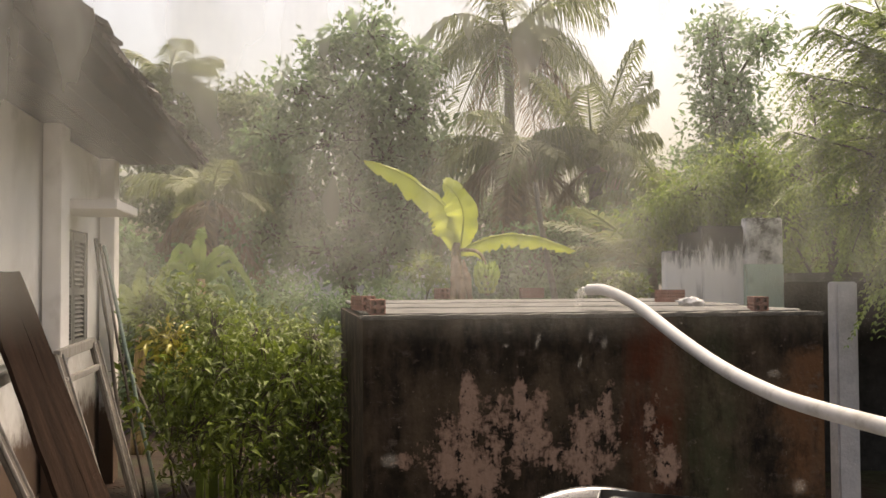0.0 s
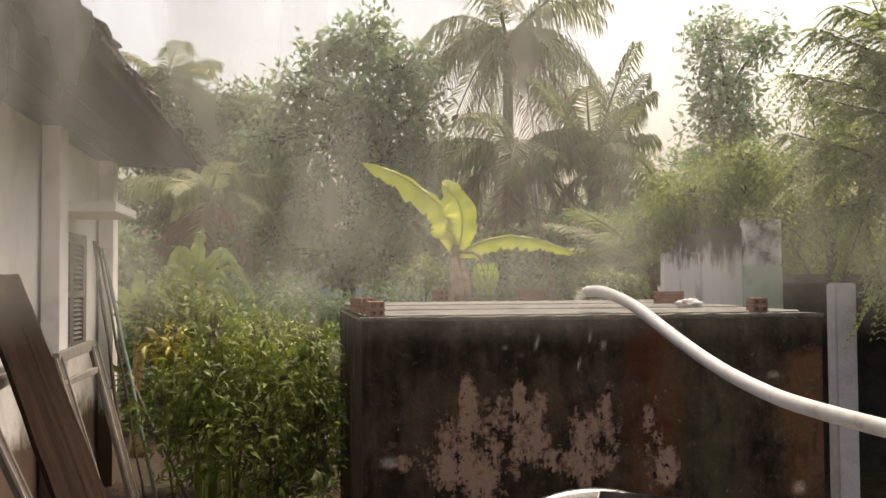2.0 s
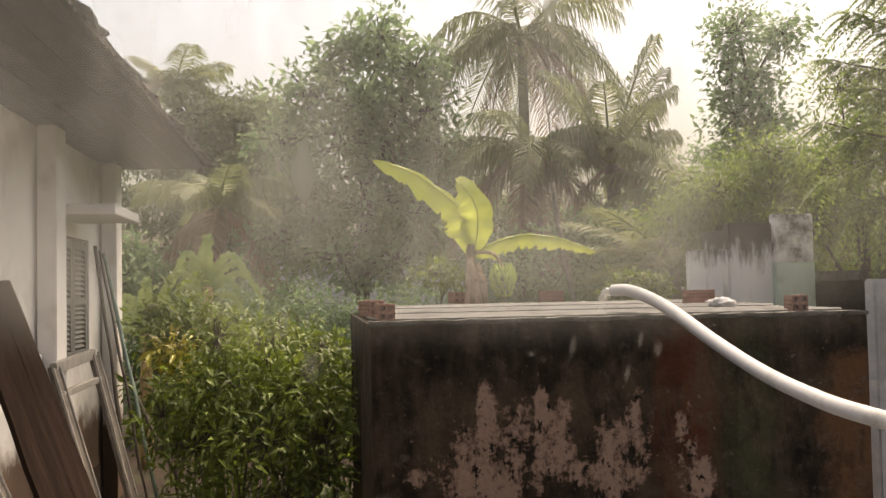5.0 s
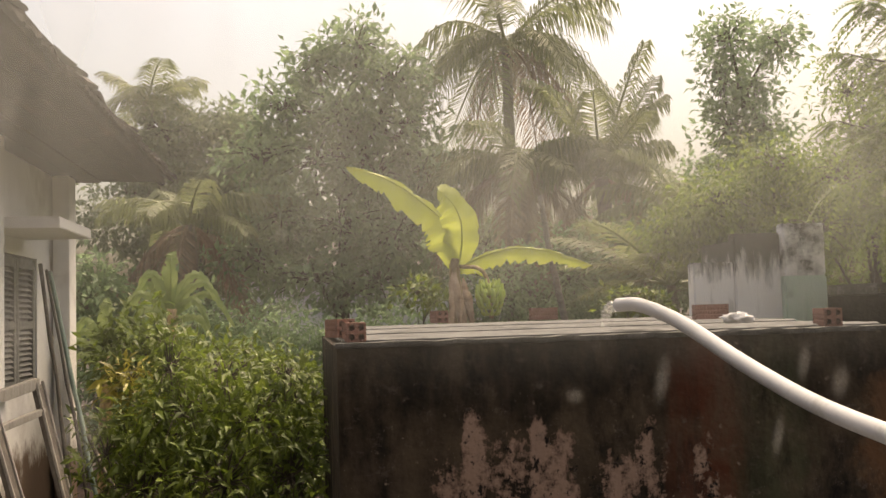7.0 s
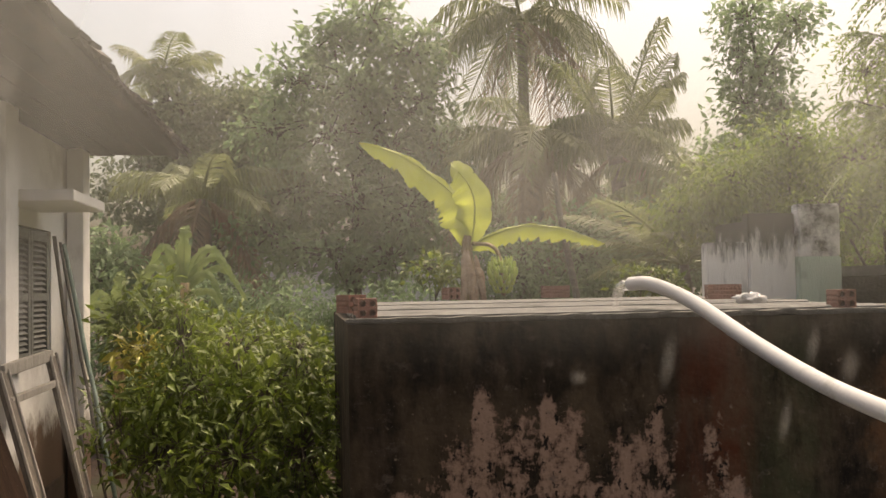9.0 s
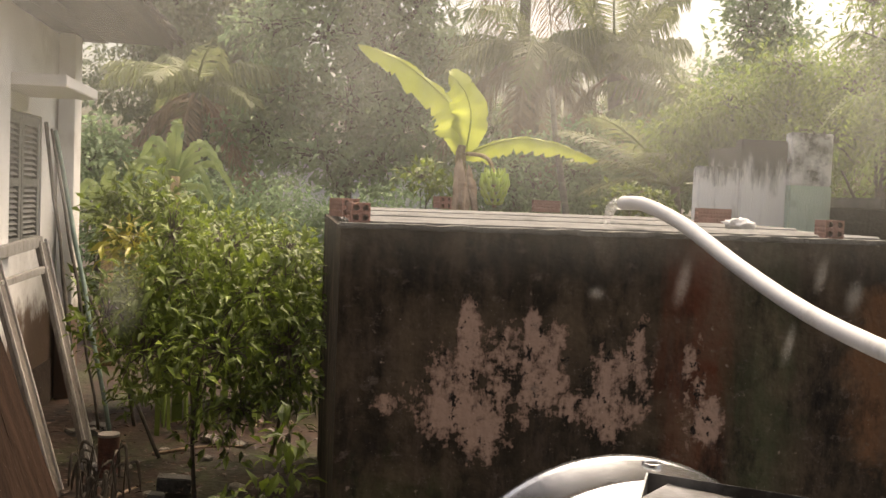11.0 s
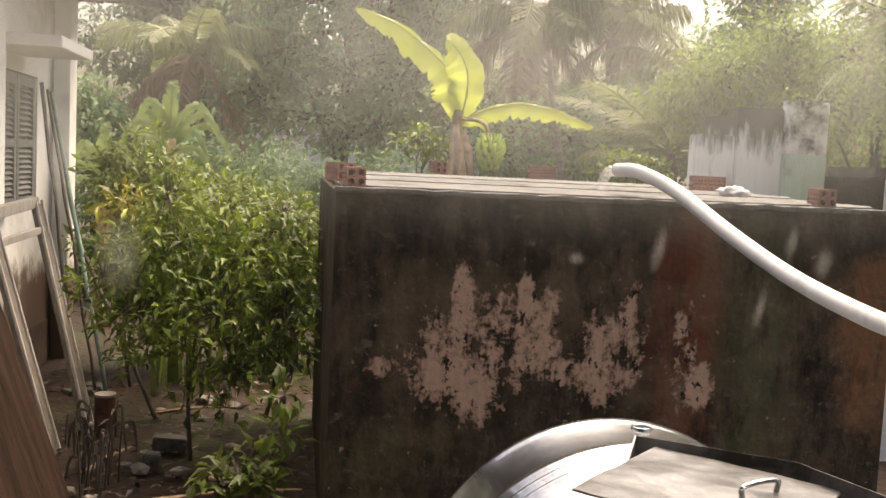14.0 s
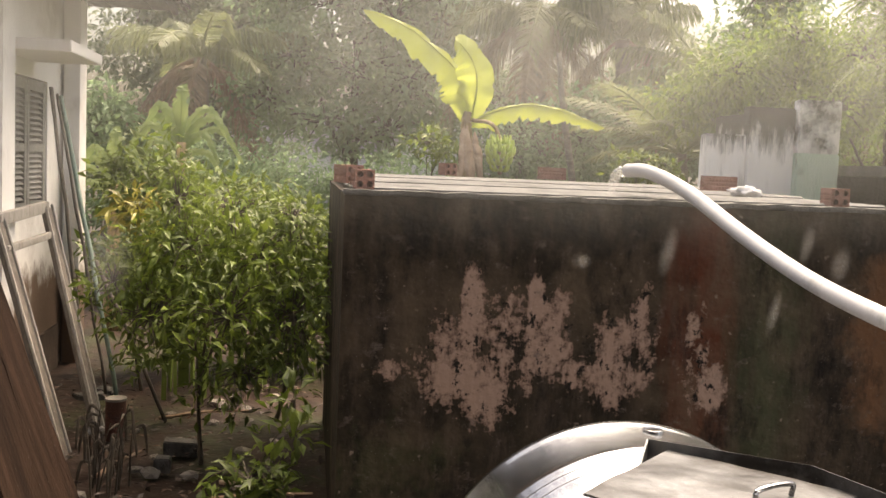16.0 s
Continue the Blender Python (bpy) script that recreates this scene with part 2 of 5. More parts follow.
SOIL = material("wet_soil", (0.012, 0.007, 0.004), (0.038, 0.019, 0.011), 5, 0.75, 0.8, 14, spec=0.2, stain=(0.035, 0.045, 0.014), stain_scale=0.6, stain_cut=0.56)
STONE = material("rubble_stone", (0.14, 0.12, 0.10), (0.30, 0.27, 0.235), 15, 0.85, 0.5, 40, object_random=0.3)
RUST = material("rusty_tin", (0.045, 0.014, 0.009), (0.12, 0.040, 0.024), 20, 0.7, 0.5, 60)
CLOTH = material("white_rag", (0.60, 0.58, 0.56), (0.74, 0.72, 0.70), 20, 0.9, 0.3, 60)
FAR_WALL = material("far_render", (0.42, 0.42, 0.41), (0.55, 0.55, 0.535), 2, 0.9, 0.1, 10)
ROOM = material("room_plaster", (0.30, 0.28, 0.255), (0.38, 0.36, 0.33), 4, 0.9, 0.2, 30)


def hazed_glass():
    """Clear glass with a thin uneven water film that scatters some of the daylight; thickening it in the upper half
    paints in distant rain haze.
    """
    m = bpy.data.materials.new("wet_glass_haze")
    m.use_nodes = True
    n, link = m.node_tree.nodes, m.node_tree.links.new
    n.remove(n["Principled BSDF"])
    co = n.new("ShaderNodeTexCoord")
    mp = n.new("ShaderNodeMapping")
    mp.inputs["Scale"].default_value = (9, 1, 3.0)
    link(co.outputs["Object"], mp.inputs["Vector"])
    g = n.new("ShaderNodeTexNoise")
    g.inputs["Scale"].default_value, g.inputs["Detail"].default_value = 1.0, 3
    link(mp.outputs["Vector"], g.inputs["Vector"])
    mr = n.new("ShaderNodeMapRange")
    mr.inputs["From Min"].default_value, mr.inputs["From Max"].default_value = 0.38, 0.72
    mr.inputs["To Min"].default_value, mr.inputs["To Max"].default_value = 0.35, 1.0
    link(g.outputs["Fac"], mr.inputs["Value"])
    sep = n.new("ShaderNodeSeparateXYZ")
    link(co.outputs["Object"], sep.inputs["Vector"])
    # Denser above the horizon, in place of haze between cistern and trees.
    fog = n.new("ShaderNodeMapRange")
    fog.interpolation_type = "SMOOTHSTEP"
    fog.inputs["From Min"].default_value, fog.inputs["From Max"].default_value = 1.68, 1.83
    fog.inputs["To Min"].default_value, fog.inputs["To Max"].default_value = HAZE_FILM
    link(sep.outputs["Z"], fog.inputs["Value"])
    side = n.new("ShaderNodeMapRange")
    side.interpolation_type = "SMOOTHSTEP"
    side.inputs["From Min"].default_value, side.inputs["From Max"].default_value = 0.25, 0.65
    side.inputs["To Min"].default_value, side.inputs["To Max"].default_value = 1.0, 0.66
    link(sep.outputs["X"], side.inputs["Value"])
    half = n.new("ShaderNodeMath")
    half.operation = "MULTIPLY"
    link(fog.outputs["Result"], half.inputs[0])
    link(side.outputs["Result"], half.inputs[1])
    # Denser again high up, to haze the tree crowns.
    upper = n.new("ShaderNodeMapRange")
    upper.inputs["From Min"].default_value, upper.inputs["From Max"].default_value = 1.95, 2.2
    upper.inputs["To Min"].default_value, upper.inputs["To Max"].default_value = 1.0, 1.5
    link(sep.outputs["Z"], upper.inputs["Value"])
    haze = n.new("ShaderNodeMath")
    haze.operation = "MULTIPLY"
    link(half.outputs[0], haze.inputs[0])
    link(upper.outputs["Result"], haze.inputs[1])
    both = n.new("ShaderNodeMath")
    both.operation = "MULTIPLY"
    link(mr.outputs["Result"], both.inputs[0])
    link(haze.outputs[0], both.inputs[1])
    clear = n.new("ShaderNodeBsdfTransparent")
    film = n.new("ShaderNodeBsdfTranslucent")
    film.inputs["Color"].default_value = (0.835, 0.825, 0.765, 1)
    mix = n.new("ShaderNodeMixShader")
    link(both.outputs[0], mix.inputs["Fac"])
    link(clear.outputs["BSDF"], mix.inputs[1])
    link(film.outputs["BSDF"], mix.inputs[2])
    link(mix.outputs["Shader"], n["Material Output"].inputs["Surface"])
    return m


def drop_water():
    """Water that scatters daylight, thinning out to nothing at the drop's rim."""
    m = bpy.data.materials.new("water_drop")
    m.use_nodes = True
    n, link = m.node_tree.nodes, m.node_tree.links.new
    n.remove(n["Principled BSDF"])
    co = n.new("ShaderNodeTexCoord")
    flat = n.new("ShaderNodeMapping")
    flat.inputs["Scale"].default_value = (1, 0, 1)
    link(co.outputs["Object"], flat.inputs["Vector"])
    grad = n.new("ShaderNodeTexGradient")
    grad.gradient_type = "SPHERICAL"
    link(flat.outputs["Vector"], grad.inputs["Vector"])
    mr = n.new("ShaderNodeMapRange")
    mr.interpolation_type = "SMOOTHSTEP"
    mr.inputs["From Min"].default_value, mr.inputs["From Max"].default_value = 0.0, 1.0
    mr.inputs["To Min"].default_value, mr.inputs["To Max"].default_value = 0.0, 0.08
    link(grad.outputs["Fac"], mr.inputs["Value"])
    clear, film, mix = n.new("ShaderNodeBsdfTransparent"), n.new("ShaderNodeBsdfTranslucent"), n.new("ShaderNodeMixShader")
    film.inputs["Color"].default_value = (0.85, 0.83, 0.80, 1)
    link(mr.outputs["Result"], mix.inputs["Fac"])
    link(clear.outputs["BSDF"], mix.inputs[1])
    link(film.outputs["BSDF"], mix.inputs[2])
    link(mix.outputs["Shader"], n["Material Output"].inputs["Surface"])
    return m


def clear_water():
    m = bpy.data.materials.new("running_water")
    m.use_nodes = True
    n, link = m.node_tree.nodes, m.node_tree.links.new
    n.remove(n["Principled BSDF"])
    clear, gloss, foam = n.new("ShaderNodeBsdfTransparent"), n.new("ShaderNodeBsdfGlossy"), n.new("ShaderNodeBsdfTranslucent")
    gloss.inputs["Roughness"].default_value = 0.1
    mix, mix2 = n.new("ShaderNodeMixShader"), n.new("ShaderNodeMixShader")
    mix.inputs["Fac"].default_value, mix2.inputs["Fac"].default_value = 0.2, 0.07
    link(clear.outputs["BSDF"], mix.inputs[1])
    link(gloss.outputs["BSDF"], mix.inputs[2])
    link(mix.outputs["Shader"], mix2.inputs[1])
    link(foam.outputs["BSDF"], mix2.inputs[2])
    link(mix2.outputs["Shader"], n["Material Output"].inputs["Surface"])
    return m


def mould_from_top(m, top, depth, colour, streak=(2.4, 2.4, 0.8), cut_at=(0.52, 0.74), size=4.5):
    """Mould or splashed dirt spreading unevenly from a wall's edge."""
    n, link = m.node_tree.nodes, m.node_tree.links.new
    b = n["Principled BSDF"]
    base = b.inputs["Base Color"].links[0].from_socket
    co, sep, mp, g = n.new("ShaderNodeTexCoord"), n.new("ShaderNodeSeparateXYZ"), n.new("ShaderNodeMapping"), n.new("ShaderNodeTexNoise")
    mp.inputs["Scale"].default_value = streak
    g.inputs["Scale"].default_value, g.inputs["Detail"].default_value, g.inputs["Roughness"].default_value = size, 10, 0.78
    link(co.outputs["Object"], sep.inputs["Vector"])
    link(co.outputs["Object"], mp.inputs["Vector"])
    link(mp.outputs["Vector"], g.inputs["Vector"])
    mr, add, cut, mx = n.new("ShaderNodeMapRange"), n.new("ShaderNodeMath"), n.new("ShaderNodeMapRange"), n.new("ShaderNodeMixRGB")
    mr.inputs["From Min"].default_value, mr.inputs["From Max"].default_value = top - depth * 2.2, top
    mr.inputs["To Min"].default_value, mr.inputs["To Max"].default_value = -0.5, 0.42
    link(sep.outputs["Z"], mr.inputs["Value"])
    add.operation = "ADD"
    link(mr.outputs["Result"], add.inputs[0])
    link(g.outputs["Fac"], add.inputs[1])
    cut.inputs["From Min"].default_value, cut.inputs["From Max"].default_value = cut_at
    link(add.outputs[0], cut.inputs["Value"])
    link(cut.outputs["Result"], mx.inputs["Fac"])
    link(base, mx.inputs["Color1"])
    mx.inputs["Color2"].default_value = (*colour, 1)
    link(mx.outputs["Color"], b.inputs["Base Color"])


mould_from_top(OLD_WALL, 2.36, 0.40, (0.040, 0.037, 0.030), (4.5, 4.5, 0.8), (0.46, 0.64), 2.4)
mould_from_top(OLD_GREEN, 2.2, 0.25, (0.06, 0.058, 0.045))
mould_from_top(WALL_WHITE, 0.55, -0.30, (0.150, 0.096, 0.066), (1.6, 1.6, 1.2), (0.50, 0.74), 2.6)
mould_from_top(TRIM_WHITE, 0.50, -0.26, (0.150, 0.096, 0.066), (1.6, 1.6, 1.2), (0.50, 0.74), 2.6)
WATER = clear_water()
GLASS = hazed_glass()
DROP = drop_water()
# drops on the pane: x, z, half-width, half-height
DROPS = [(0.323, 1.694, 0.0054, 0.0204), (0.436, 1.688, 0.007, 0.0147), (0.394, 1.657, 0.0042, 0.0174), (-0.008, 1.680, 0.0150, 0.0300), (-0.042, 1.735, 0.0110, 0.0371), (0.413, 1.701, 0.0049, 0.016), (0.268, 1.854, 0.0081, 0.0081), (0.166, 1.893, 0.0079, 0.0099), (0.403, 1.849, 0.0077, 0.0083), (0.269, 1.686, 0.006, 0.006), (0.397, 1.874, 0.0049, 0.0104), (0.101, 1.784, 0.0045, 0.0071), (-0.044, 1.856, 0.005, 0.028)]
HIGH_DROPS = [(-0.35, 2.172, 0.0247, 0.0589), (0.122, 2.154, 0.0169, 0.0226), (0.358, 2.057, 0.0191, 0.0248), (0.586, 2.182, 0.014, 0.0443), (0.656, 2.053, 0.0182, 0.0282), (0.923, 2.166, 0.0153, 0.0478), (-0.024, 2.132, 0.0242, 0.041), (-0.228, 2.109, 0.0167, 0.0149), (-0.366, 1.977, 0.0224, 0.0205), (0.735, 1.633, 0.0142, 0.0102), (0.078, 1.505, 0.0167, 0.0157), (0.778, 1.44, 0.0157, 0.0188), (0.304, 2.033, 0.0434, 0.0661)]


# ---- builders ----
def part(name, bm, mat, parent=None, label="", smooth=False):
    """Links a bmesh, or (verts, faces), as one mesh object, under a parent if given."""
    me = bpy.data.meshes.new(name)
    if isinstance(bm, tuple):
        me.from_pydata(bm[0], [], bm[1])
    else:
        bm.to_mesh(me)
        bm.free()
    me.materials.append(mat)
    if smooth:
        me.shade_smooth()
    ob = new(name, me)
    if parent:
        ob.parent = parent
    if label:
        ob["label"] = label
    return ob


def thing(name, label, category, group="", kind="", at=(0, 0, 0), turn=(0, 0, 0)):
    ob = tagged(new(name), label, category, group, kind)
    ob.matrix_basis = pose(*at, *turn)
    ob.empty_display_size = 0.1
    return ob


def box(bm, lo, hi, bevel=0.0, jitter=0.0):
    """Adds a box between two corners, with rounded edges if bevel is set."""
    c = [(a + b) / 2 for a, b in zip(lo, hi)]
    size = [abs(b - a) for a, b in zip(lo, hi)]
    r = bmesh.ops.create_cube(bm, size=1, matrix=Matrix.LocRotScale(c, None, size))
    vs = r["verts"]
    if jitter:
        for v in vs:
            v.co += Vector([random.uniform(-jitter, jitter) for _ in range(3)])
    if bevel:
        es = list({e for v in vs for e in v.link_edges})
        bmesh.ops.bevel(bm, geom=es, offset=bevel, segments=2, affect="EDGES")
    return bm


def beam(bm, a, b, w, d, bevel=0.004, side=(1, 0, 0)):
    """Adds a squared timber from a to b, w wide along side and d deep."""
    a, b = Vector(a), Vector(b)
    z = (b - a).normalized()
    x = (Vector(side) - z * Vector(side).dot(z)).normalized()
    y = z.cross(x)
    rot = Matrix((x, y, z)).transposed().to_4x4()
    r = bmesh.ops.create_cube(bm, size=1, matrix=Matrix.Translation((a + b) / 2) @ rot @ Matrix.Diagonal((w, d, (b - a).length, 1)))
    if bevel:
        bmesh.ops.bevel(bm, geom=list({e for v in r["verts"] for e in v.link_edges}), offset=bevel, segments=2, affect="EDGES")
    return bm


def tube(points, radii, sides=10, caps=True, wobble=0.0):
    """Verts and faces of a tapered tube along points."""
    pts = [Vector(p) for p in points]
    verts, faces = [], []
    ref = Vector((0.31, 0.87, 0.17))
    for i, p in enumerate(pts):
        d = (pts[min(i + 1, len(pts) - 1)] - pts[max(i - 1, 0)]).normalized()
        u = d.cross(ref).normalized()
        v = d.cross(u)
        for k in range(sides):
            a = 2 * math.pi * k / sides
            r = radii[i] * (1 + random.uniform(-wobble, wobble))
            verts.append(p + (u * math.cos(a) + v * math.sin(a)) * r)
    for i in range(len(pts) - 1):
        for k in range(sides):
            j = (k + 1) % sides
            faces.append((i * sides + k, i * sides + j, (i + 1) * sides + j, (i + 1) * sides + k))
    if caps:
        faces.append(tuple(range(sides))[::-1])
        faces.append(tuple(range((len(pts) - 1) * sides, len(pts) * sides)))
    return verts, faces


def merge(*pieces):
    verts, faces = [], []
    for v, f in pieces:
        o = len(verts)
        verts += list(v)
        faces += [tuple(i + o for i in q) for q in f]
    return verts, faces


def smooth_path(points, steps=8):
    """A Catmull-Rom curve through points."""
    p = [Vector(q) for q in points]
    p = [2 * p[0] - p[1]] + p + [2 * p[-1] - p[-2]]
    out = []
    for i in range(1, len(p) - 2):
        for k in range(steps):
            t = k / steps
            a, b, c, d = p[i - 1], p[i], p[i + 1], p[i + 2]
            out.append(0.5 * (2 * b + (c - a) * t + (2 * a - 5 * b + 4 * c - d) * t * t + (3 * b - a - 3 * c + d) * t ** 3))
    return out + [p[-2]]


def leaf_mesh(pos, way, up, length, width, droop=0.25):
    """Folded pointed leaves, 4 triangles each: arrays of places, directions, upward normals, sizes."""
    n = len(pos)
    way = way / np.linalg.norm(way, axis=1, keepdims=True)
    side = np.cross(way, up)
    side /= np.linalg.norm(side, axis=1, keepdims=True) + 1e-9
    nor = np.cross(side, way)
    L, W = length[:, None], width[:, None]
    mid = pos + way * L * 0.5 - nor * L * droop * 0.15
    tip = pos + way * L - nor * L * droop
    left = pos + way * L * 0.45 + side * W * 0.5 + nor * W * 0.12
    right = pos + way * L * 0.45 - side * W * 0.5 + nor * W * 0.12
    v = np.stack([pos, left, tip, right, mid], 1).reshape(-1, 3)
    i = np.arange(n)[:, None] * 5
    f = np.concatenate([i + np.array([0, 1, 4]), i + np.array([1, 2, 4]), i + np.array([4, 2, 3]), i + np.array([0, 4, 3])])
    return v.tolist(), f.tolist()


def leaves_about(centres, per, radius, size, rng, flat=0.6, ratio=0.42, droop=0.25, hang=0.0):
    """Leaves spread round twig ends, pointing outward and a little down."""
    c = np.repeat(np.asarray(centres, float), per, axis=0)
    off = np.clip(rng.normal(size=(len(c), 3)), -1.7, 1.7) * radius * 0.6
    off[:, 2] *= 0.75
    way = off / (np.linalg.norm(off, axis=1, keepdims=True) + 1e-6) + rng.normal(size=off.shape) * 0.5
    way[:, 2] -= hang
    up = rng.normal(size=off.shape) * flat * 0.55 + np.array([0, 0, 0.8]) + 0.55 * off / (np.linalg.norm(off, axis=1, keepdims=True) + 1e-6)
    s = size * rng.uniform(0.6, 1.25, len(c))
    return leaf_mesh(c + off, way, up, s, s * ratio * rng.uniform(0.8, 1.2, len(c)), droop)


def tree(name, label, base, trunk_top, blobs, leaf, per, size, mat, seed, trunk_r=0.14, cluster=0.22, group="", hang=0.1, limbs=True, category="tree"):
    """A tree or shrub: bent trunk, limbs to each mass of the crown, twigs, and leaves at the twig ends.
    blobs: (x, y, z, rx, ry, rz, number of twig ends)."""
    rng = np.random.default_rng(seed)
    random.seed(seed)
    t = thing(name, label, category, group, at=base)
    b = Vector(base)
    top = Vector(trunk_top) - b
    bend = Vector((random.uniform(-.15, .15), random.uniform(-.15, .15), 0)) * top.length * 0.4
    trunk = smooth_path([(0, 0, -0.05), top * 0.35 + bend, top * 0.7 + bend * 0.5, top], 5)
    wood = [tube(trunk, np.linspace(trunk_r, trunk_r * 0.35, len(trunk)), 9, wobble=0.06)]
    ends = []
    for x, y, z, rx, ry, rz, count in blobs:
        centre = Vector((x, y, z)) - b
        start = trunk[random.randrange(len(trunk) // 3, len(trunk))]
        limb = smooth_path([start, start.lerp(centre, 0.5) + Vector((0, 0, 0.12 * rz)), centre], 4)
        if limbs:
            wood.append(tube(limb, np.linspace(trunk_r * 0.4, trunk_r * 0.12, len(limb)), 6))
        d = rng.normal(size=(count, 3))
        d /= np.linalg.norm(d, axis=1, keepdims=True)
        d *= rng.uniform(0.35, 1.0, (count, 1)) ** 0.5 * rng.uniform(0.8, 1.15, (count, 1))
        pts = d * np.array([rx, ry, rz]) + np.array(centre)
        pts[:, 2] = np.maximum(pts[:, 2], 0.12)
        ends.append(pts)
        for q in pts[:: max(1, count // 26)]:
            q = Vector(q)
            wood.append(tube([centre, centre.lerp(q, 0.55) + Vector((0, 0, 0.05)), q], [max(.005, trunk_r * 0.12), max(.0035, trunk_r * 0.08), max(.002, trunk_r * 0.03)], 4, caps=False))
    part("trunk", merge(*wood), BARK, t, smooth=True)
    part("crown", leaves_about(np.concatenate(ends), per, cluster, size, rng, ratio=leaf, hang=hang), mat, t)
    return t


def frond_mesh(length, rise, droop, leaflet, seed, pairs=56, hang=0.6, bunch=1.0):
    """A palm frond leaving the origin along +x: a tapering rib and two rows of narrow drooping leaflets."""
    rng = random.Random(seed)
    rib = []
    for i in range(13):
        s = i / 12
        rib.append(Vector((length * (s - 0.12 * droop * s * s), 0, length * (rise * s - droop * s * s))))
    pieces = [tube(rib, [0.022 * (1 - 0.85 * i / 12) + 0.003 for i in range(13)], 5)]
    verts, faces = [], []
    for k in range(pairs):
        s = 0.14 + 0.86 * k / (pairs - 1)
        x = s * 12
        i = min(int(x), 11)
        p = rib[i].lerp(rib[i + 1], x - i)
        d = (rib[i + 1] - rib[i]).normalized()
        n = Vector((-d.z, 0, d.x))
        l = leaflet * (0.45 + 1.1 * math.sin(math.pi * min(1, 0.12 + 0.82 * s)) * 0.6) * rng.uniform(0.85, 1.1)
        for sgn in (-1, 1):
            out = (d * 0.55 * bunch + Vector((0, sgn, 0)) * 0.8 + n * rng.uniform(-0.05, 0.3)).normalized()
            w = 0.009 + 0.008 * leaflet
            a = p
            b = a + out * l * 0.42 - Vector((0, 0, hang * l * rng.uniform(0.08, 0.2)))
            c = b + (out * (1 - hang * rng.uniform(0.5, 0.8)) - Vector((rng.uniform(-.12, .12), rng.uniform(-.12, .12), hang))).normalized() * l * 0.58
            o = len(verts)
            wv = d * w
            verts += [a - wv * 0.4, a + wv * 0.4, b - wv, b + wv, c]
            faces += [(o, o + 1, o + 3, o + 2), (o + 2, o + 3, o + 4)]
    pieces.append((verts, faces))
    return merge(*pieces)


def palm(label, base, crown, fronds, trunk_r=0.13, seed=1, length=2.2, dead=0, droop=(0.35, 0.9), rise=(0.2, 1.1), leaflet=0.5, hang=0.6):
    """A coconut palm: ringed, slightly bowed trunk and a crown of fronds, old ones hanging."""
    rng = random.Random(seed)
    random.seed(seed)
    t = thing("coconut_palm", label, "palm tree", "coconut palms", at=base)
    c = Vector(crown) - Vector(base)
    path = smooth_path([(0, 0, -0.05), c * 0.33 + Vector((0.12, 0, 0)), c * 0.7 + Vector((0.08, 0.05, 0)), c], 10)
    radii = [trunk_r * (1.25 - 0.45 * i / (len(path) - 1)) * (1.0 + 0.05 * (i % 2)) for i in range(len(path))]
    part("trunk", tube(path, radii, 12), PALM_BARK, t, smooth=True)
    for k in range(fronds):
        old = k < dead
        turn = 360 * (k * 0.382 % 1) + rng.uniform(-12, 12)
        up = rng.uniform(-.45, -.05) if old else rise[0] + (rise[1] - rise[0]) * (k / max(1, fronds - 1))
        fall = rng.uniform(.7, 1.3) if old else rng.uniform(*droop)
        f = part("frond", frond_mesh(length * rng.uniform(0.8, 1.1) * (.85 if old else 1), up, fall, leaflet, seed * 50 + k, hang=0.95 if old else hang), PALM_DEAD if old else PALM_LEAF, t,
                 "dead brown hanging frond" if old else "")
        f.matrix_basis = pose(*c, rng.uniform(-15, 15), 0, turn)
    return t


def banana_blade(path, width, seed, fold=0.35, tears=7, twist=0.0, halves=(1.0, 1.0), scallop=0.0):
    """A banana leaf blade along a curved midrib, folded at the rib, its margin torn into lobes; halves scales its two sides."""
    rng = random.Random(seed)
    p = smooth_path(path, 16)
    n = len(p)
    verts, faces = [], []
    torn = {rng.randrange(6, n - 3) for _ in range(tears)}
    phase = rng.uniform(0, 6.28)
    for i, q in enumerate(p):
        d = (p[min(i + 1, n - 1)] - p[max(i - 1, 0)]).normalized()
        s = d.cross(Vector((0, -1, 0.35))).normalized() if abs(d.y) < 0.9 else Vector((1, 0, 0))
        s = Matrix.Rotation(twist * i / n, 3, d) @ s
        up = s.cross(d)
        x = i / (n - 1)
        w = width * (min(1, x * 4 + 0.05) ** 0.7) * (max(0.0, 1 - x ** 4) ** 0.6 + 0.03)
        for sgn, half in zip((-1, 1), halves):
            cut = rng.uniform(0.68, 0.86) if i in torn and sgn == (1 if i % 2 else -1) else 1.0 + 0.05 * math.sin(x * 17 + phase + sgn) + rng.uniform(-.012, .012)
            if scallop and x > 0.3:
                cut *= 1 - scallop * ((x * tears + 0.25 * math.sin(x * 9 + phase)) % 1) ** 2
            for f in (0.5, 1.0):
                k = half * (cut if f == 1.0 else 1)
                verts.append(q + s * sgn * w * 0.5 * f * k - up * fold * w * 0.5 * f * f * k + d * (0.006 * rng.uniform(-1, 1) if f == 1 else 0) + up * 0.05 * w * f * math.sin(x * 31 + phase * sgn))
        verts.append(q)
    for i in range(n - 1):
        a, b = i * 5, (i + 1) * 5
        faces += [(a + 4, a + 0, b + 0, b + 4), (a + 0, a + 1, b + 1, b + 0), (a + 4, b + 4, b + 2, a + 2), (a + 2, b + 2, b + 3, a + 3)]
    return merge((verts, faces), tube(p, [min(width, .2) * (0.035 * (1 - 0.8 * i / (n - 1)) + 0.006) for i in range(n)], 6))


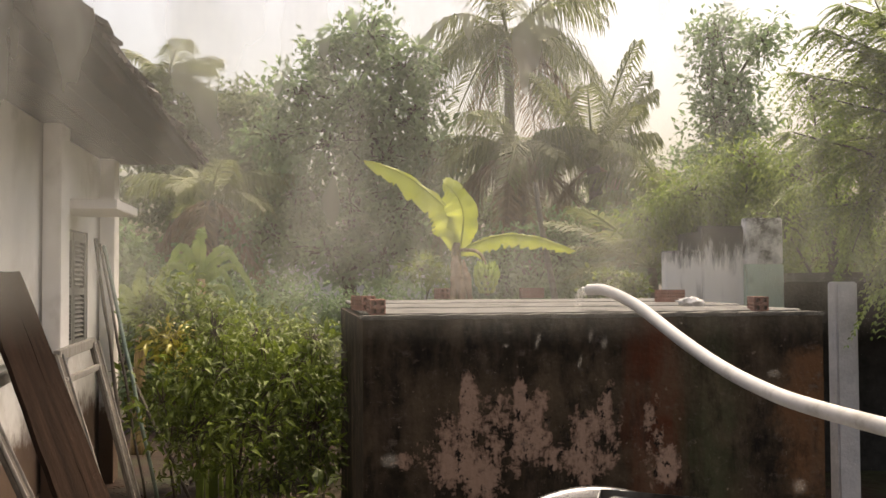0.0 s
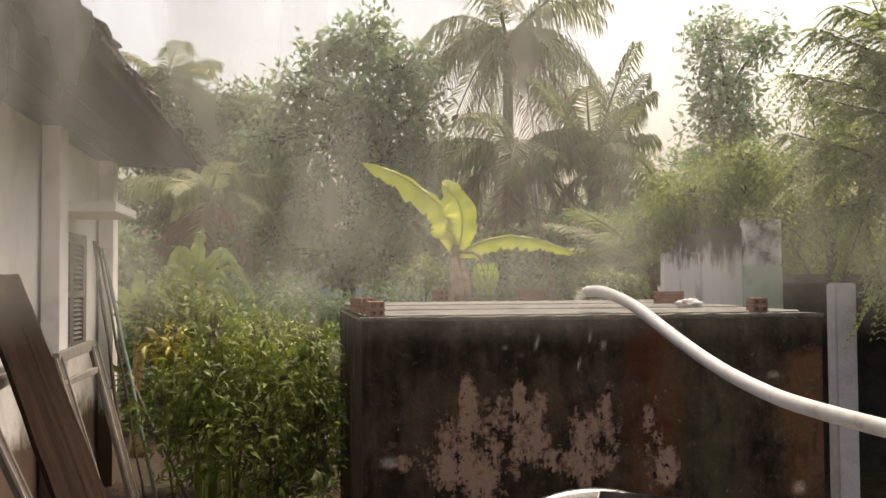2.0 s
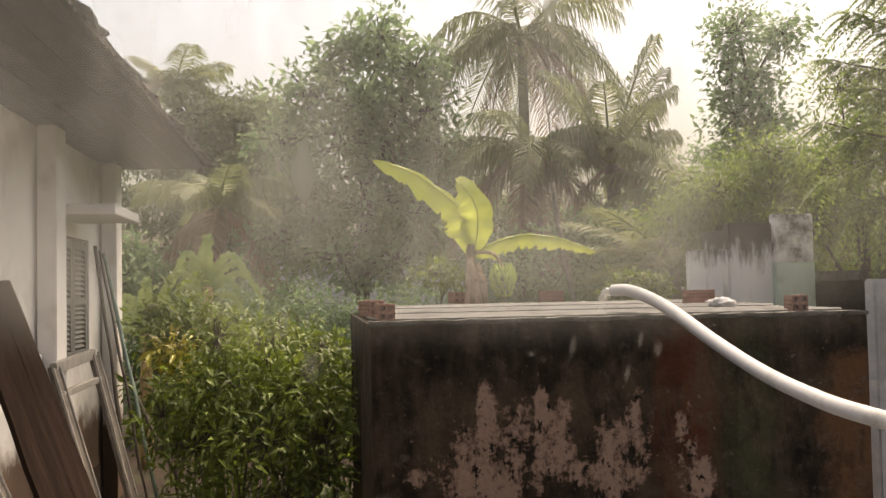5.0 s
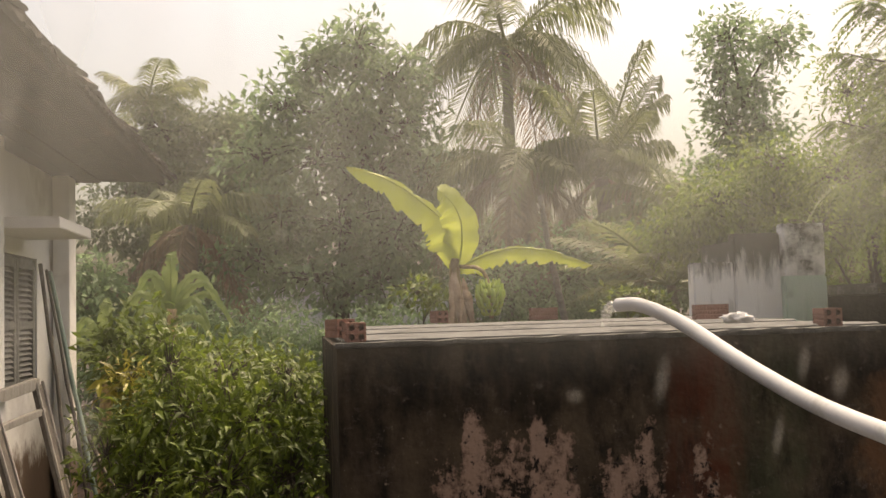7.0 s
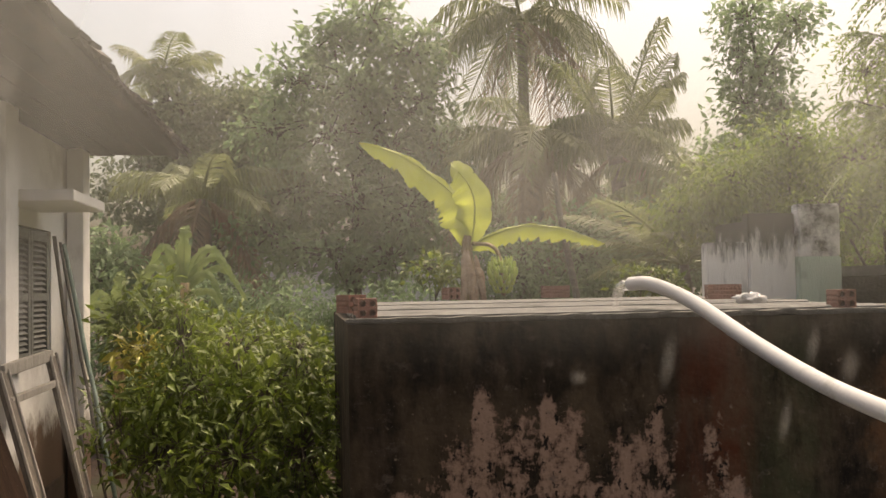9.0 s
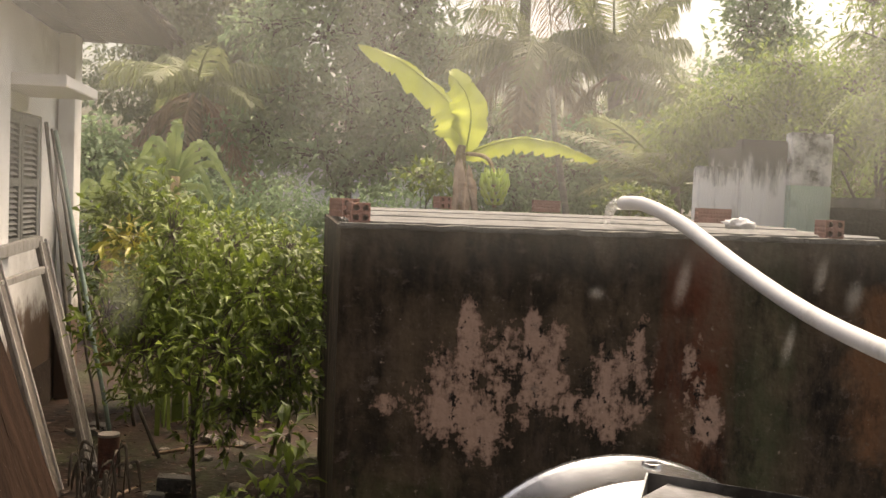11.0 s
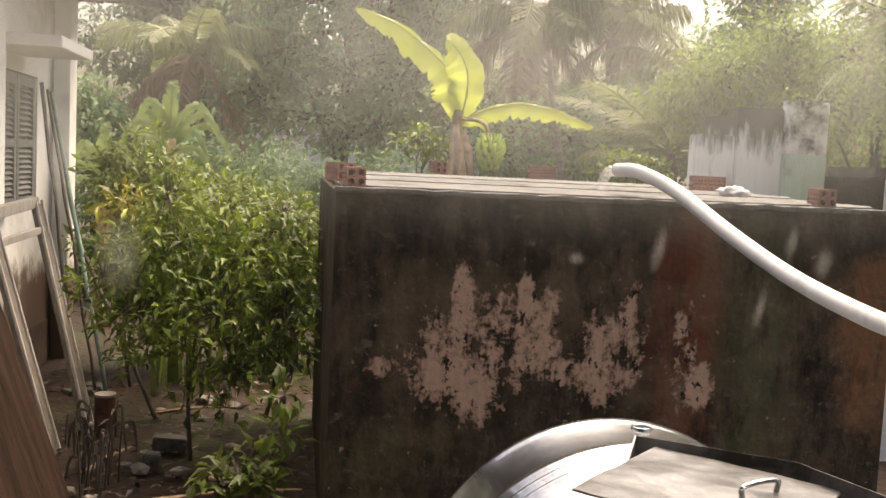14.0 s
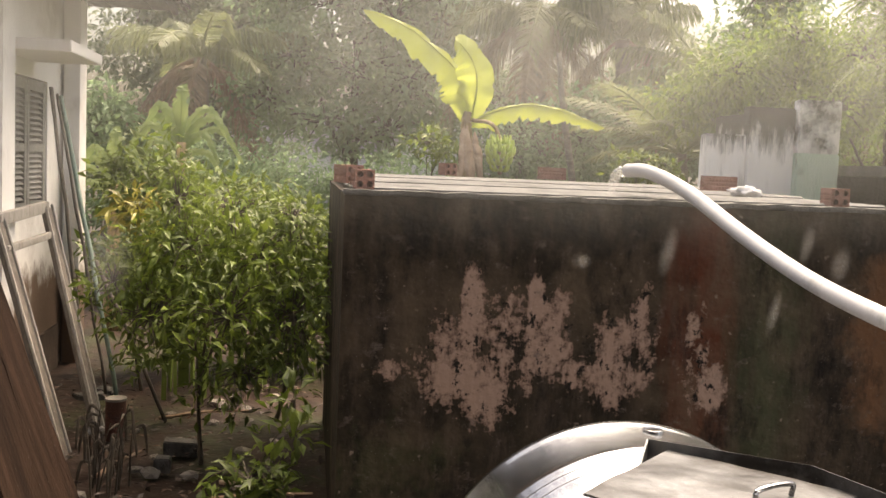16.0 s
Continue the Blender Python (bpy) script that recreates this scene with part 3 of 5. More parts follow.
def hollow_brick_mesh():
    """A fired-clay brick 8 x 8 x 18 cm with four round channels and grooved sides; it lies along y, its front end at y = 0."""
    a, l, r = 0.08, 0.18, 0.0135
    verts, faces = [], []

    def add(vs, fs):
        o = len(verts)
        verts.extend(vs)
        faces.extend(tuple(i + o for i in f) for f in fs)
    ring = [(0, 0), (a * .3, 0), (a * .32, .003), (a * .42, .003), (a * .44, 0), (a * .56, 0), (a * .58, .003), (a * .68, .003), (a * .7, 0), (a, 0)]
    out = []
    for q in range(4):
        for x, d in ring[:-1]:
            u, v = x - a / 2, -a / 2 + d
            for _ in range(q):
                u, v = -v, u
            out.append((u, v + a / 2))
    m = len(out)
    add([(x, 0, z) for x, z in out] + [(x, l, z) for x, z in out],
        [(i, (i + 1) % m, m + (i + 1) % m, m + i) for i in range(m)])
    for end, back in ((0.0, 0.05), (l, l - 0.05)):
        for cx in (-a / 4, a / 4):
            for cz in (a / 4, 3 * a / 4):
                h = a / 4
                sq = [(h, 0), (h, h), (0, h), (-h, h), (-h, 0), (-h, -h), (0, -h), (h, -h)]
                ci = [(r * math.cos(k * math.pi / 4), r * math.sin(k * math.pi / 4)) for k in range(8)]
                vs = [(cx + x, end, cz + z) for x, z in sq] + [(cx + x, end, cz + z) for x, z in ci] + [(cx + x * .95, back, cz + z * .95) for x, z in ci]
                fs = [(k, (k + 1) % 8, 8 + (k + 1) % 8, 8 + k) for k in range(8)] + [(8 + k, 8 + (k + 1) % 8, 16 + (k + 1) % 8, 16 + k) for k in range(8)] + [tuple(range(16, 24))]
                add(vs, fs)
    return verts, faces


# ---- ground ----
def ground():
    random.seed(4)
    xs = [-300, -120, -50, -20, -9] + [-6 + 0.25 * i for i in range(57)] + [11, 20, 50, 120, 300]
    ys = [-200, -60, -20, -6, 0] + [0.5 + 0.25 * i for i in range(62)] + [18, 25, 50, 120, 300, 900]
    verts = []
    for y in ys:
        for x in xs:
            near = 1 if -6 < x < 9 and 0.4 < y < 17 else 0
            sunk = 0.5 * min(1, max(0, (x + 0.35) / 0.6)) * min(1, max(0, (4.6 - y) / 0.6)) * (0.3 < y < 4.6) * (x < 6)
            verts.append((x, y, -sunk + near * (0.05 * noise.noise((x * .9, y * .9, 0)) + 0.03 * noise.noise((x * 3, y * 3, 5))) - 0.03))
    w = len(xs)
    faces = [(j * w + i, j * w + i + 1, (j + 1) * w + i + 1, (j + 1) * w + i) for j in range(len(ys) - 1) for i in range(w - 1)]
    tagged(part("ground", (verts, faces), SOIL, smooth=True), "wet reddish-brown soil with patches of moss", "ground", kind="structure")


ground()


# ---- the room and window that the camera looks out of ----
def viewing_room():
    bm = bmesh.new()
    x0, x1, z0, z1 = -0.95, 1.75, 1.02, 2.62
    box(bm, (-2.4, 0.38, -0.6), (x0, 0.53, 3.1))
    box(bm, (x1, 0.38, -0.6), (3.2, 0.53, 3.1))
    box(bm, (x0, 0.38, -0.6), (x1, 0.53, z0))
    box(bm, (x0, 0.38, z1), (x1, 0.53, 3.1))
    tagged(part("wall_north", bm, ROOM), "plastered house wall with a wide window opening", "wall", kind="structure")
    for name, lo, hi in (("wall_west", (-2.4, -3.2, -0.1), (-2.25, 0.38, 3.1)), ("wall_east", (3.05, -3.2, -0.1), (3.2, 0.38, 3.1)), ("wall_south", (-2.4, -3.35, -0.1), (3.2, -3.2, 3.1))):
        tagged(part(name, box(bmesh.new(), lo, hi), ROOM), "plain plastered room wall", "wall", kind="structure")
    tagged(part("ceiling", box(bmesh.new(), (-2.4, -3.35, 3.1), (3.2, 0.53, 3.2)), ROOM), "plain plastered ceiling", "ceiling", kind="structure")
    # Unseen slab, added to cut sky light on the steel tank.
    eave = bmesh.new()
    box(eave, (-2.4, 0.532, 2.78), (3.2, 0.95, 2.86), 0.01)
    tagged(part("added_shade_slab", eave, CONCRETE), "unseen concrete slab added over the window to cut sky light", "eave", kind="structure")
    tagged(part("floor", box(bmesh.new(), (-2.25, -3.2, -0.1), (3.05, 0.38, 0.05)), CONCRETE), "bare concrete floor", "floor", kind="structure")
    w = thing("window_1", "fixed window pane wet with rain", "window", kind="structure")
    fr = bmesh.new()
    box(fr, (x0, 0.40, z0), (x0 + 0.05, 0.47, z1), 0.004)
    box(fr, (x1 - 0.05, 0.40, z0), (x1, 0.47, z1), 0.004)
    box(fr, (x0 + 0.05, 0.40, z0), (x1 - 0.05, 0.47, z0 + 0.05), 0.004)
    box(fr, (x0 + 0.05, 0.40, z1 - 0.05), (x1 - 0.05, 0.47, z1), 0.004)
    part("window_frame", fr, FRAME_WOOD, w)
    pane = part("pane", ([(x0 + .04, .435, z0 + .04), (x1 - .04, .435, z0 + .04), (x1 - .04, .435, z1 - .04), (x0 + .04, .435, z1 - .04)], [(0, 1, 2, 3)]), GLASS, w, "rain-wet glass with painted haze")
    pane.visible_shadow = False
    for x, z, rx, rz in DROPS + HIGH_DROPS:
        drop = part("water_drop", drop_mesh(), DROP, w, "blurred water drop")
        drop.matrix_basis = Matrix.Translation((x, 0.432, z)) @ pose(0, 0, 0, 0, 12 if rz > 2 * rx else 0, 0) @ Matrix.Diagonal((rx * 1.2, 1, rz, 1))
        drop.visible_shadow = False


def drop_mesh():
    """A thin lens of water of radius 1 in the plane of the glass."""
    verts, faces = [(0, -0.0012, 0)], []
    for r, y in ((0.5, -0.001), (1.0, 0.0)):
        verts += [(r * math.cos(k * math.pi / 12), y, r * math.sin(k * math.pi / 12)) for k in range(24)]
    for k in range(24):
        j = (k + 1) % 24
        faces += [(0, 1 + k, 1 + j), (1 + k, 25 + k, 25 + j, 1 + j)]
    return verts, faces


viewing_room()


# ---- the neighbour's house along the yard ----
def house():
    h = thing("house", "whitewashed single-storey house with a low dark eave", "house")
    X = -1.9
    y0, y1 = 0.9, 8.62
    wy0, wy1, wz0, wz1 = 6.95, 7.98, 1.24, 2.24
    bm = bmesh.new()
    box(bm, (X - 0.2, y0, -0.1), (X, wy0, 3.48))
    box(bm, (X - 0.2, wy1, -0.1), (X, y1, 3.48))
    box(bm, (X - 0.2, wy0, -0.1), (X, wy1, wz0))
    box(bm, (X - 0.2, wy0, wz1), (X, wy1, 3.48))
    part("wall", bm, WALL_WHITE, h)
    part("back_wall", box(bmesh.new(), (-6.0, y1 - 0.2, -0.1), (X - 0.2, y1, 3.48)), WALL_WHITE, h)
    part("plinth", box(bmesh.new(), (X, y0, -0.1), (X + 0.02, y1 - 0.3, 0.30), 0.006), PLINTH, h, "damp-stained plinth")
    for a, b in ((6.30, 6.58), (8.40, 8.66), (3.0, 3.28)):
        part("pilaster", box(bmesh.new(), (X + 0.021, a, -0.1), (X + 0.15, b, 2.955), 0.006), TRIM_WHITE, h)
    part("lintel_slab", box(bmesh.new(), (X + 0.003, 6.62, 2.36), (-1.42, 7.62, 2.435), 0.006), TRIM_WHITE, h, "projecting concrete canopy slab")
    part("sill_band", box(bmesh.new(), (X + 0.003, 4.4, 1.30), (X + 0.06, 6.28, 1.385), 0.006), TRIM_WHITE, h)
    # shutters
    for a, b in ((6.96, 7.46), (7.475, 7.97)):
        s = part("shutter", merge_box([((X - .05, a, wz0 + .01), (X - .012, a + .06, wz1 - .01)), ((X - .05, b - .06, wz0 + .01), (X - .012, b, wz1 - .01)),
                                       ((X - .05, a + .06, wz0 + .01), (X - .012, b - .06, wz0 + .09)), ((X - .05, a + .06, wz1 - .09), (X - .012, b - .06, wz1 - .01)),
                                       ((X - .05, a + .06, 1.70), (X - .012, b - .06, 1.76)), ((X - .07, a, wz0), (X - .06, b, wz1))]), SHUTTER, h, "grey louvred wooden shutter")
        slat = None
        for z0, z1, n in ((wz0 + .10, 1.69, 9), (1.77, wz1 - .10, 9)):
            for k in range(n):
                z = z0 + (z1 - z0) * (k + .5) / n
                if slat is None:
                    slat = part("slat", beam(bmesh.new(), (0, -(b - a) / 2 + .06, 0), (0, (b - a) / 2 - .06, 0), .034, .007, 0, (1, 0, -0.9)), SHUTTER, s)
                    o = slat
                else:
                    o = new("slat", slat.data)
                    o.parent = s
                o.matrix_basis = pose(X - .03, (a + b) / 2, z)
    # roof: corrugated sheets with a ragged lip, on rafters
    slope = 0.62
    ex, ez = -0.98, 3.0
    verts, faces = [], []
    random.seed(11)
    ny = 300
    ya, yb = 0.75, 8.95
    for i in range(ny + 1):
        y = ya + (yb - ya) * i / ny
        wave = 0.010 * math.sin(2 * math.pi * y / 0.13)
        rag = random.uniform(-0.012, 0.012)
        for k in range(5):
            s = k / 4
            x = ex - rag * (k == 0) - s * 3.4
            verts.append((x, y, ez + (ex - x) * slope + wave))
    top = len(verts)
    verts += [(x, y, z - 0.03) for x, y, z in verts]
    for i in range(ny):
        for k in range(4):
            a = i * 5 + k
            faces.append((a, a + 5, a + 6, a + 1))
            faces.append((top + a, top + a + 1, top + a + 6, top + a + 5))
        faces.append((i * 5, top + i * 5, top + i * 5 + 5, i * 5 + 5))
    for i in (0, ny):
        for k in range(4):
            a = i * 5 + k
            faces.append((a, a + 1, top + a + 1, top + a))
    part("roof", (verts, faces), ROOF, h, "dark corrugated roof with a ragged dripping edge")
    lip = None
    for k in range(41):
        if lip is None:
            lip = part("eave_tile", box(bmesh.new(), (-.10, -.095, -.012), (.02, .095, .012), .006), ROOF, h, "ragged tile end on the eave")
            o = lip
        else:
            o = new("eave_tile", lip.data)
            o.parent = h
        o.matrix_basis = pose(ex + random.uniform(-.02, .03), ya + .1 + k * .2, ez - .005 + random.uniform(-.012, .02), random.uniform(-5, 5), 32 + random.uniform(-6, 8), random.uniform(-6, 6))
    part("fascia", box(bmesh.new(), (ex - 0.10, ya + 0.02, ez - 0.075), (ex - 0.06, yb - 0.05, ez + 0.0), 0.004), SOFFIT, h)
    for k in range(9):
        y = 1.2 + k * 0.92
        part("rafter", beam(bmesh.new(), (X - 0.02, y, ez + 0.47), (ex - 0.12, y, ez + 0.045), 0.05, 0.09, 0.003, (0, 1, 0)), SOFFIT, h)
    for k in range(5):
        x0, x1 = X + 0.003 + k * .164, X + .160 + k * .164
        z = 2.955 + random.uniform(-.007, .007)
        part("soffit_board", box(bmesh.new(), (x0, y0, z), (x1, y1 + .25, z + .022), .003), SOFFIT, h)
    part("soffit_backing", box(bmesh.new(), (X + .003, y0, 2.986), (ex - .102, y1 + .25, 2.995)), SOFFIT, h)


def merge_box(boxes, bevel=0.003):
    bm = bmesh.new()
    for lo, hi in boxes:
        box(bm, lo, hi, bevel)
    return bm


house()


# ---- the concrete cistern ----
TANK_X0, TANK_X1, TANK_Y0, TANK_Y1, TANK_Z = 0.26, 2.76, 3.9, 6.45, 1.60


def cistern():
    c = thing("cistern", "black-moulded concrete water cistern with flaking plaster", "cistern", at=(TANK_X0, TANK_Y0, 0))
    w, d, z, k = TANK_X1 - TANK_X0, TANK_Y1 - TANK_Y0, TANK_Z, 0.11

    def panel(name, lo, hi, mat):
        bm = box(bmesh.new(), lo, hi)
        bmesh.ops.subdivide_edges(bm, edges=bm.edges[:], cuts=14, use_grid_fill=True)
        for v in bm.verts:
            n = noise.noise((v.co.x * 4, v.co.y * 4, v.co.z * 4))
            v.co += Vector((0.0, 0.004 * n, 0.005 * n if v.co.z > z - .02 else 0))
        return part(name, bm, mat, c, smooth=False)
    panel("front_wall", (0, 0, -0.6), (w, k, z), MOULD)
    panel("back_wall", (0, d - k, -0.1), (w, d, z), MOULD)
    panel("side_wall", (0.003, k, -0.1), (k, d - k, z - .002), MOULD)
    panel("side_wall", (w - k, k, -0.1), (w - .003, d - k, z - .002), MOULD)
    # worn cement lip along the rim
    lip = bmesh.new()
    box(lip, (-0.012, -0.014, z + .001), (w + 0.012, k + .01, z + 0.022), 0.007)
    bmesh.ops.subdivide_edges(lip, edges=[e for e in lip.edges if e.calc_length() > 1], cuts=60)
    for v in lip.verts:
        v.co += Vector((0, 0.010 * noise.noise((v.co.x * 9, 1, 2)), 0.007 * noise.noise((v.co.x * 11, 3, 1))))
    part("rim", lip, RIM, c, "worn pale cement rim")
    # cover sheets, ribbed along x
    for i, (a, b, lift) in enumerate(((0.16, 0.98, 0), (0.93, 1.75, 0.012), (1.70, 2.50, 0.024))):
        verts, faces = [], []
        ny = 36
        for j in range(ny + 1):
            y = a + (b - a) * j / ny
            zz = z + 0.02 + lift + 0.009 * math.sin(2 * math.pi * (y - a) / 0.137)
            for x in (0.03, w - 0.04):
                verts += [(x, y, zz), (x, y, zz + 0.007)]
        for j in range(ny):
            q, r = j * 4, j * 4 + 4
            faces += [(q, q + 2, r + 2, r), (q + 1, r + 1, r + 3, q + 3), (q, r, r + 1, q + 1), (q + 2, q + 3, r + 3, r + 2)]
        faces += [(0, 1, 3, 2), (ny * 4, ny * 4 + 2, ny * 4 + 3, ny * 4 + 1)]
        part("cover_sheet", (verts, faces), SHEET, c, "wet grey corrugated cover sheet")


cistern()

brick_mesh = None
for x, y, z, turn, tilt in ((0.345, 3.985, 1.623, 4, 0), (0.315, 4.24, 1.638, 16, 0), (2.44, 3.965, 1.623, -14, 0), (2.42, 5.02, 1.655, 82, 0), (1.03, 6.25, 1.665, 6, 0), (1.80, 6.28, 1.665, 86, 0)):
    if brick_mesh is None:
        first = part("hollow_brick", hollow_brick_mesh(), BRICK)
        brick_mesh = first.data
        o = first
    else:
        o = new("hollow_brick", brick_mesh)
    o.matrix_basis = pose(x, y, z, 0, tilt, turn)
    tagged(o, "red four-hole clay brick weighing down the cistern cover", "brick", "bricks on the cistern")


# ---- the white overflow pipe ----
def pipe():
    p = thing("plastic_pipe", "bent white plastic pipe pouring rain water", "pipe")
    path = smooth_path([(1.545, 4.22, 1.745), (1.60, 4.08, 1.740), (1.690, 3.85, 1.664), (1.742, 3.4, 1.518), (1.765, 3.0, 1.418), (1.776, 2.65, 1.362), (1.79, 2.3, 1.330), (1.87, 1.7, 1.30), (1.98, 0.53, 1.28)], 8)
    outer = tube(path, [0.031] * len(path), 20, caps=False)
    inner = tube(path[:8], [0.027] * 8, 20, caps=False)
    rim = ([*outer[0][:20], *inner[0][:20]], [(k, (k + 1) % 20, 20 + (k + 1) % 20, 20 + k) for k in range(20)])
    part("pipe_wall", merge(outer, (inner[0], [f[::-1] for f in inner[1]]), rim), PVC, p, smooth=True)
    fall = smooth_path([(1.54, 4.225, 1.738), (1.515, 4.25, 1.735), (1.50, 4.265, 1.70), (1.495, 4.27, 1.64)], 6)
    part("water_stream", tube(fall, [.024 + .002 * math.sin(i * 1.9) for i in range(len(fall))], 12, caps=False), WATER, p, "clear stream of rain water", smooth=True)


pipe()


# ---- the stainless tank under the window ----
def steel_tank():
    t = thing("steel_water_tank", "shiny stainless-steel water tank lying on its side", "water tank", at=(1.156, 2.957, 0.275))
    t.matrix_basis = t.matrix_basis @ Matrix.Scale(1.3, 4)
    R = 0.50
    length = 1.35
    prof = [(0.0, R - .02), (0.006, R - .006), (0.016, R + .001), (0.028, R - .004), (0.04, R - .008), (0.20, R - .008)]
    for y in (0.25, 0.295, 0.34, 0.95, 0.995, 1.04):
        prof += [(y - .018, R - .008), (y - .008, R + .002), (y, R + .004), (y + .008, R + .002), (y + .018, R - .008)]
    prof += [(length - .04, R - .008), (length - .02, R), (length, R - .02)]
    n = 96
    verts, faces = [], []
    for y, r in prof:
        for k in range(n):
            a = 2 * math.pi * k / n
            verts.append((r * math.cos(a), -y, r * math.sin(a)))
    for i in range(len(prof) - 1):
        for k in range(n):
            j = (k + 1) % n
            faces.append((i * n + k, (i + 1) * n + k, (i + 1) * n + j, i * n + j))
    for base, y, sgn in ((0, 0, 1), ((len(prof) - 1) * n, -length, -1)):
        prev = [base + k for k in range(n)]
        for f, out in ((0.75, 0.05), (0.4, 0.085), (0.1, 0.1)):
            ring = []
            for k in range(n):
                a = 2 * math.pi * k / n
                ring.append(len(verts))
                verts.append(((R - .02) * f * math.cos(a), y + sgn * out, (R - .02) * f * math.sin(a)))
            for k in range(n):
                j = (k + 1) % n
                q = (prev[k], prev[j], ring[j], ring[k])
                faces.append(q if sgn > 0 else q[::-1])
            prev = ring
        faces.append(tuple(prev) if sgn > 0 else tuple(prev[::-1]))
    part("barrel", (verts, faces), STEEL, t, smooth=True)
    # vent collar
    ring = []
    for r, z in ((.026, R - .020), (.025, R - .003), (.0235, R - .0015), (.0215, R - .002), (.020, R - .008)):
        ring.append((r, z))
    v, f = [], []
    for r, z in ring:
        v += [(r * math.cos(k * math.pi / 12) + .055, r * math.sin(k * math.pi / 12) - .08, z) for k in range(24)]
    for i in range(len(ring) - 1):
        f += [(i * 24 + k, i * 24 + (k + 1) % 24, (i + 1) * 24 + (k + 1) % 24, (i + 1) * 24 + k) for k in range(24)]
    part("vent_collar", (v, f), STEEL, t, "small round vent collar", smooth=True)
    # Black disc stands in for the shade down the vent.
    part("vent_dark_disc", tube([(.055, -.08, R - .015), (.055, -.08, R - .006)], [.0201, .0201], 24), SHADE_DARK, t)
    # folded sheet-metal hatch
    hatch = part("hatch_box", folded_box(), STEEL_DULL, t, "folded sheet-metal hatch surround")
    lid = part("hatch_lid", hatch_lid(), STEEL_DULL, t, "dull wet sheet-metal hatch lid")
    part("handle", tube(smooth_path([(-.05, -.86, .582), (-.045, -.855, .605), (.03, -.82, .605), (.035, -.815, .582)], 6), [.005] * 19, 8), STEEL, lid)
    for x in (-.28, .28):
        for y in (-.15, -1.2):
            part("stand_leg", beam(bmesh.new(), (x * 1.3, y, -0.62), (x, y, -.40), .04, .04), STEEL_DULL, t)


def folded_box():
    """An upright folded strip round the back of the hatch, turned askew on the barrel."""
    bm = bmesh.new()
    path = [(-.20, -.66, .50, .53), (-.125, -.527, .43, .60), (.13, -.70, .43, .60), (.22, -.98, .43, .60)]
    rows = []
    for x, y, z0, z1 in path:
        rows.append([bm.verts.new((x, y, z0)), bm.verts.new((x, y, z1)), bm.verts.new((x + .003, y - .003, z1)), bm.verts.new((x + .003, y - .003, z0))])
    for a, b in zip(rows, rows[1:]):
        for k in range(4):
            bm.faces.new((a[k], a[(k + 1) % 4], b[(k + 1) % 4], b[k]))
    bm.faces.new(rows[0])
    bm.faces.new(rows[-1][::-1])
    bmesh.ops.recalc_face_normals(bm, faces=bm.faces[:])
    return bm


def hatch_lid():
    bm = bmesh.new()
    box(bm, (0, 0, -.004), (.36, .38, 0), 0.0015)
    bmesh.ops.subdivide_edges(bm, edges=[e for e in bm.edges if e.calc_length() > .2], cuts=8, use_grid_fill=True)
    for v in bm.verts:
        v.co.z += .006 * noise.noise((v.co.x * 9, v.co.y * 9, 1))
    bm.transform(pose(-.086, -.547, .585, 0, 2, 0) @ Matrix(((.74, -.67, 0, 0), (-.67, -.74, 0, 0), (0, 0, 1, 0), (0, 0, 0, 1))))
    bmesh.ops.recalc_face_normals(bm, faces=bm.faces[:])
    return bm


steel_tank()


# ---- timber and frames leaning on the house ----
def jamb(parent, top, foot, inward):
    """A broad jamb with a rebate: a wide dull face between two raised pale edges."""
    part("jamb", beam(bmesh.new(), top, foot, .11, .035, .006, inward), FRAME_WOOD, parent)
    out = (foot - top).cross(inward).normalized()
    if out.x < 0:
        out = -out
    for k in (-.052, .052):
        part("bead", beam(bmesh.new(), top + inward * k + out * .022, foot + inward * k + out * .022, .016, .018, .003, inward), FRAME_PALE, parent, "pale worn edge")


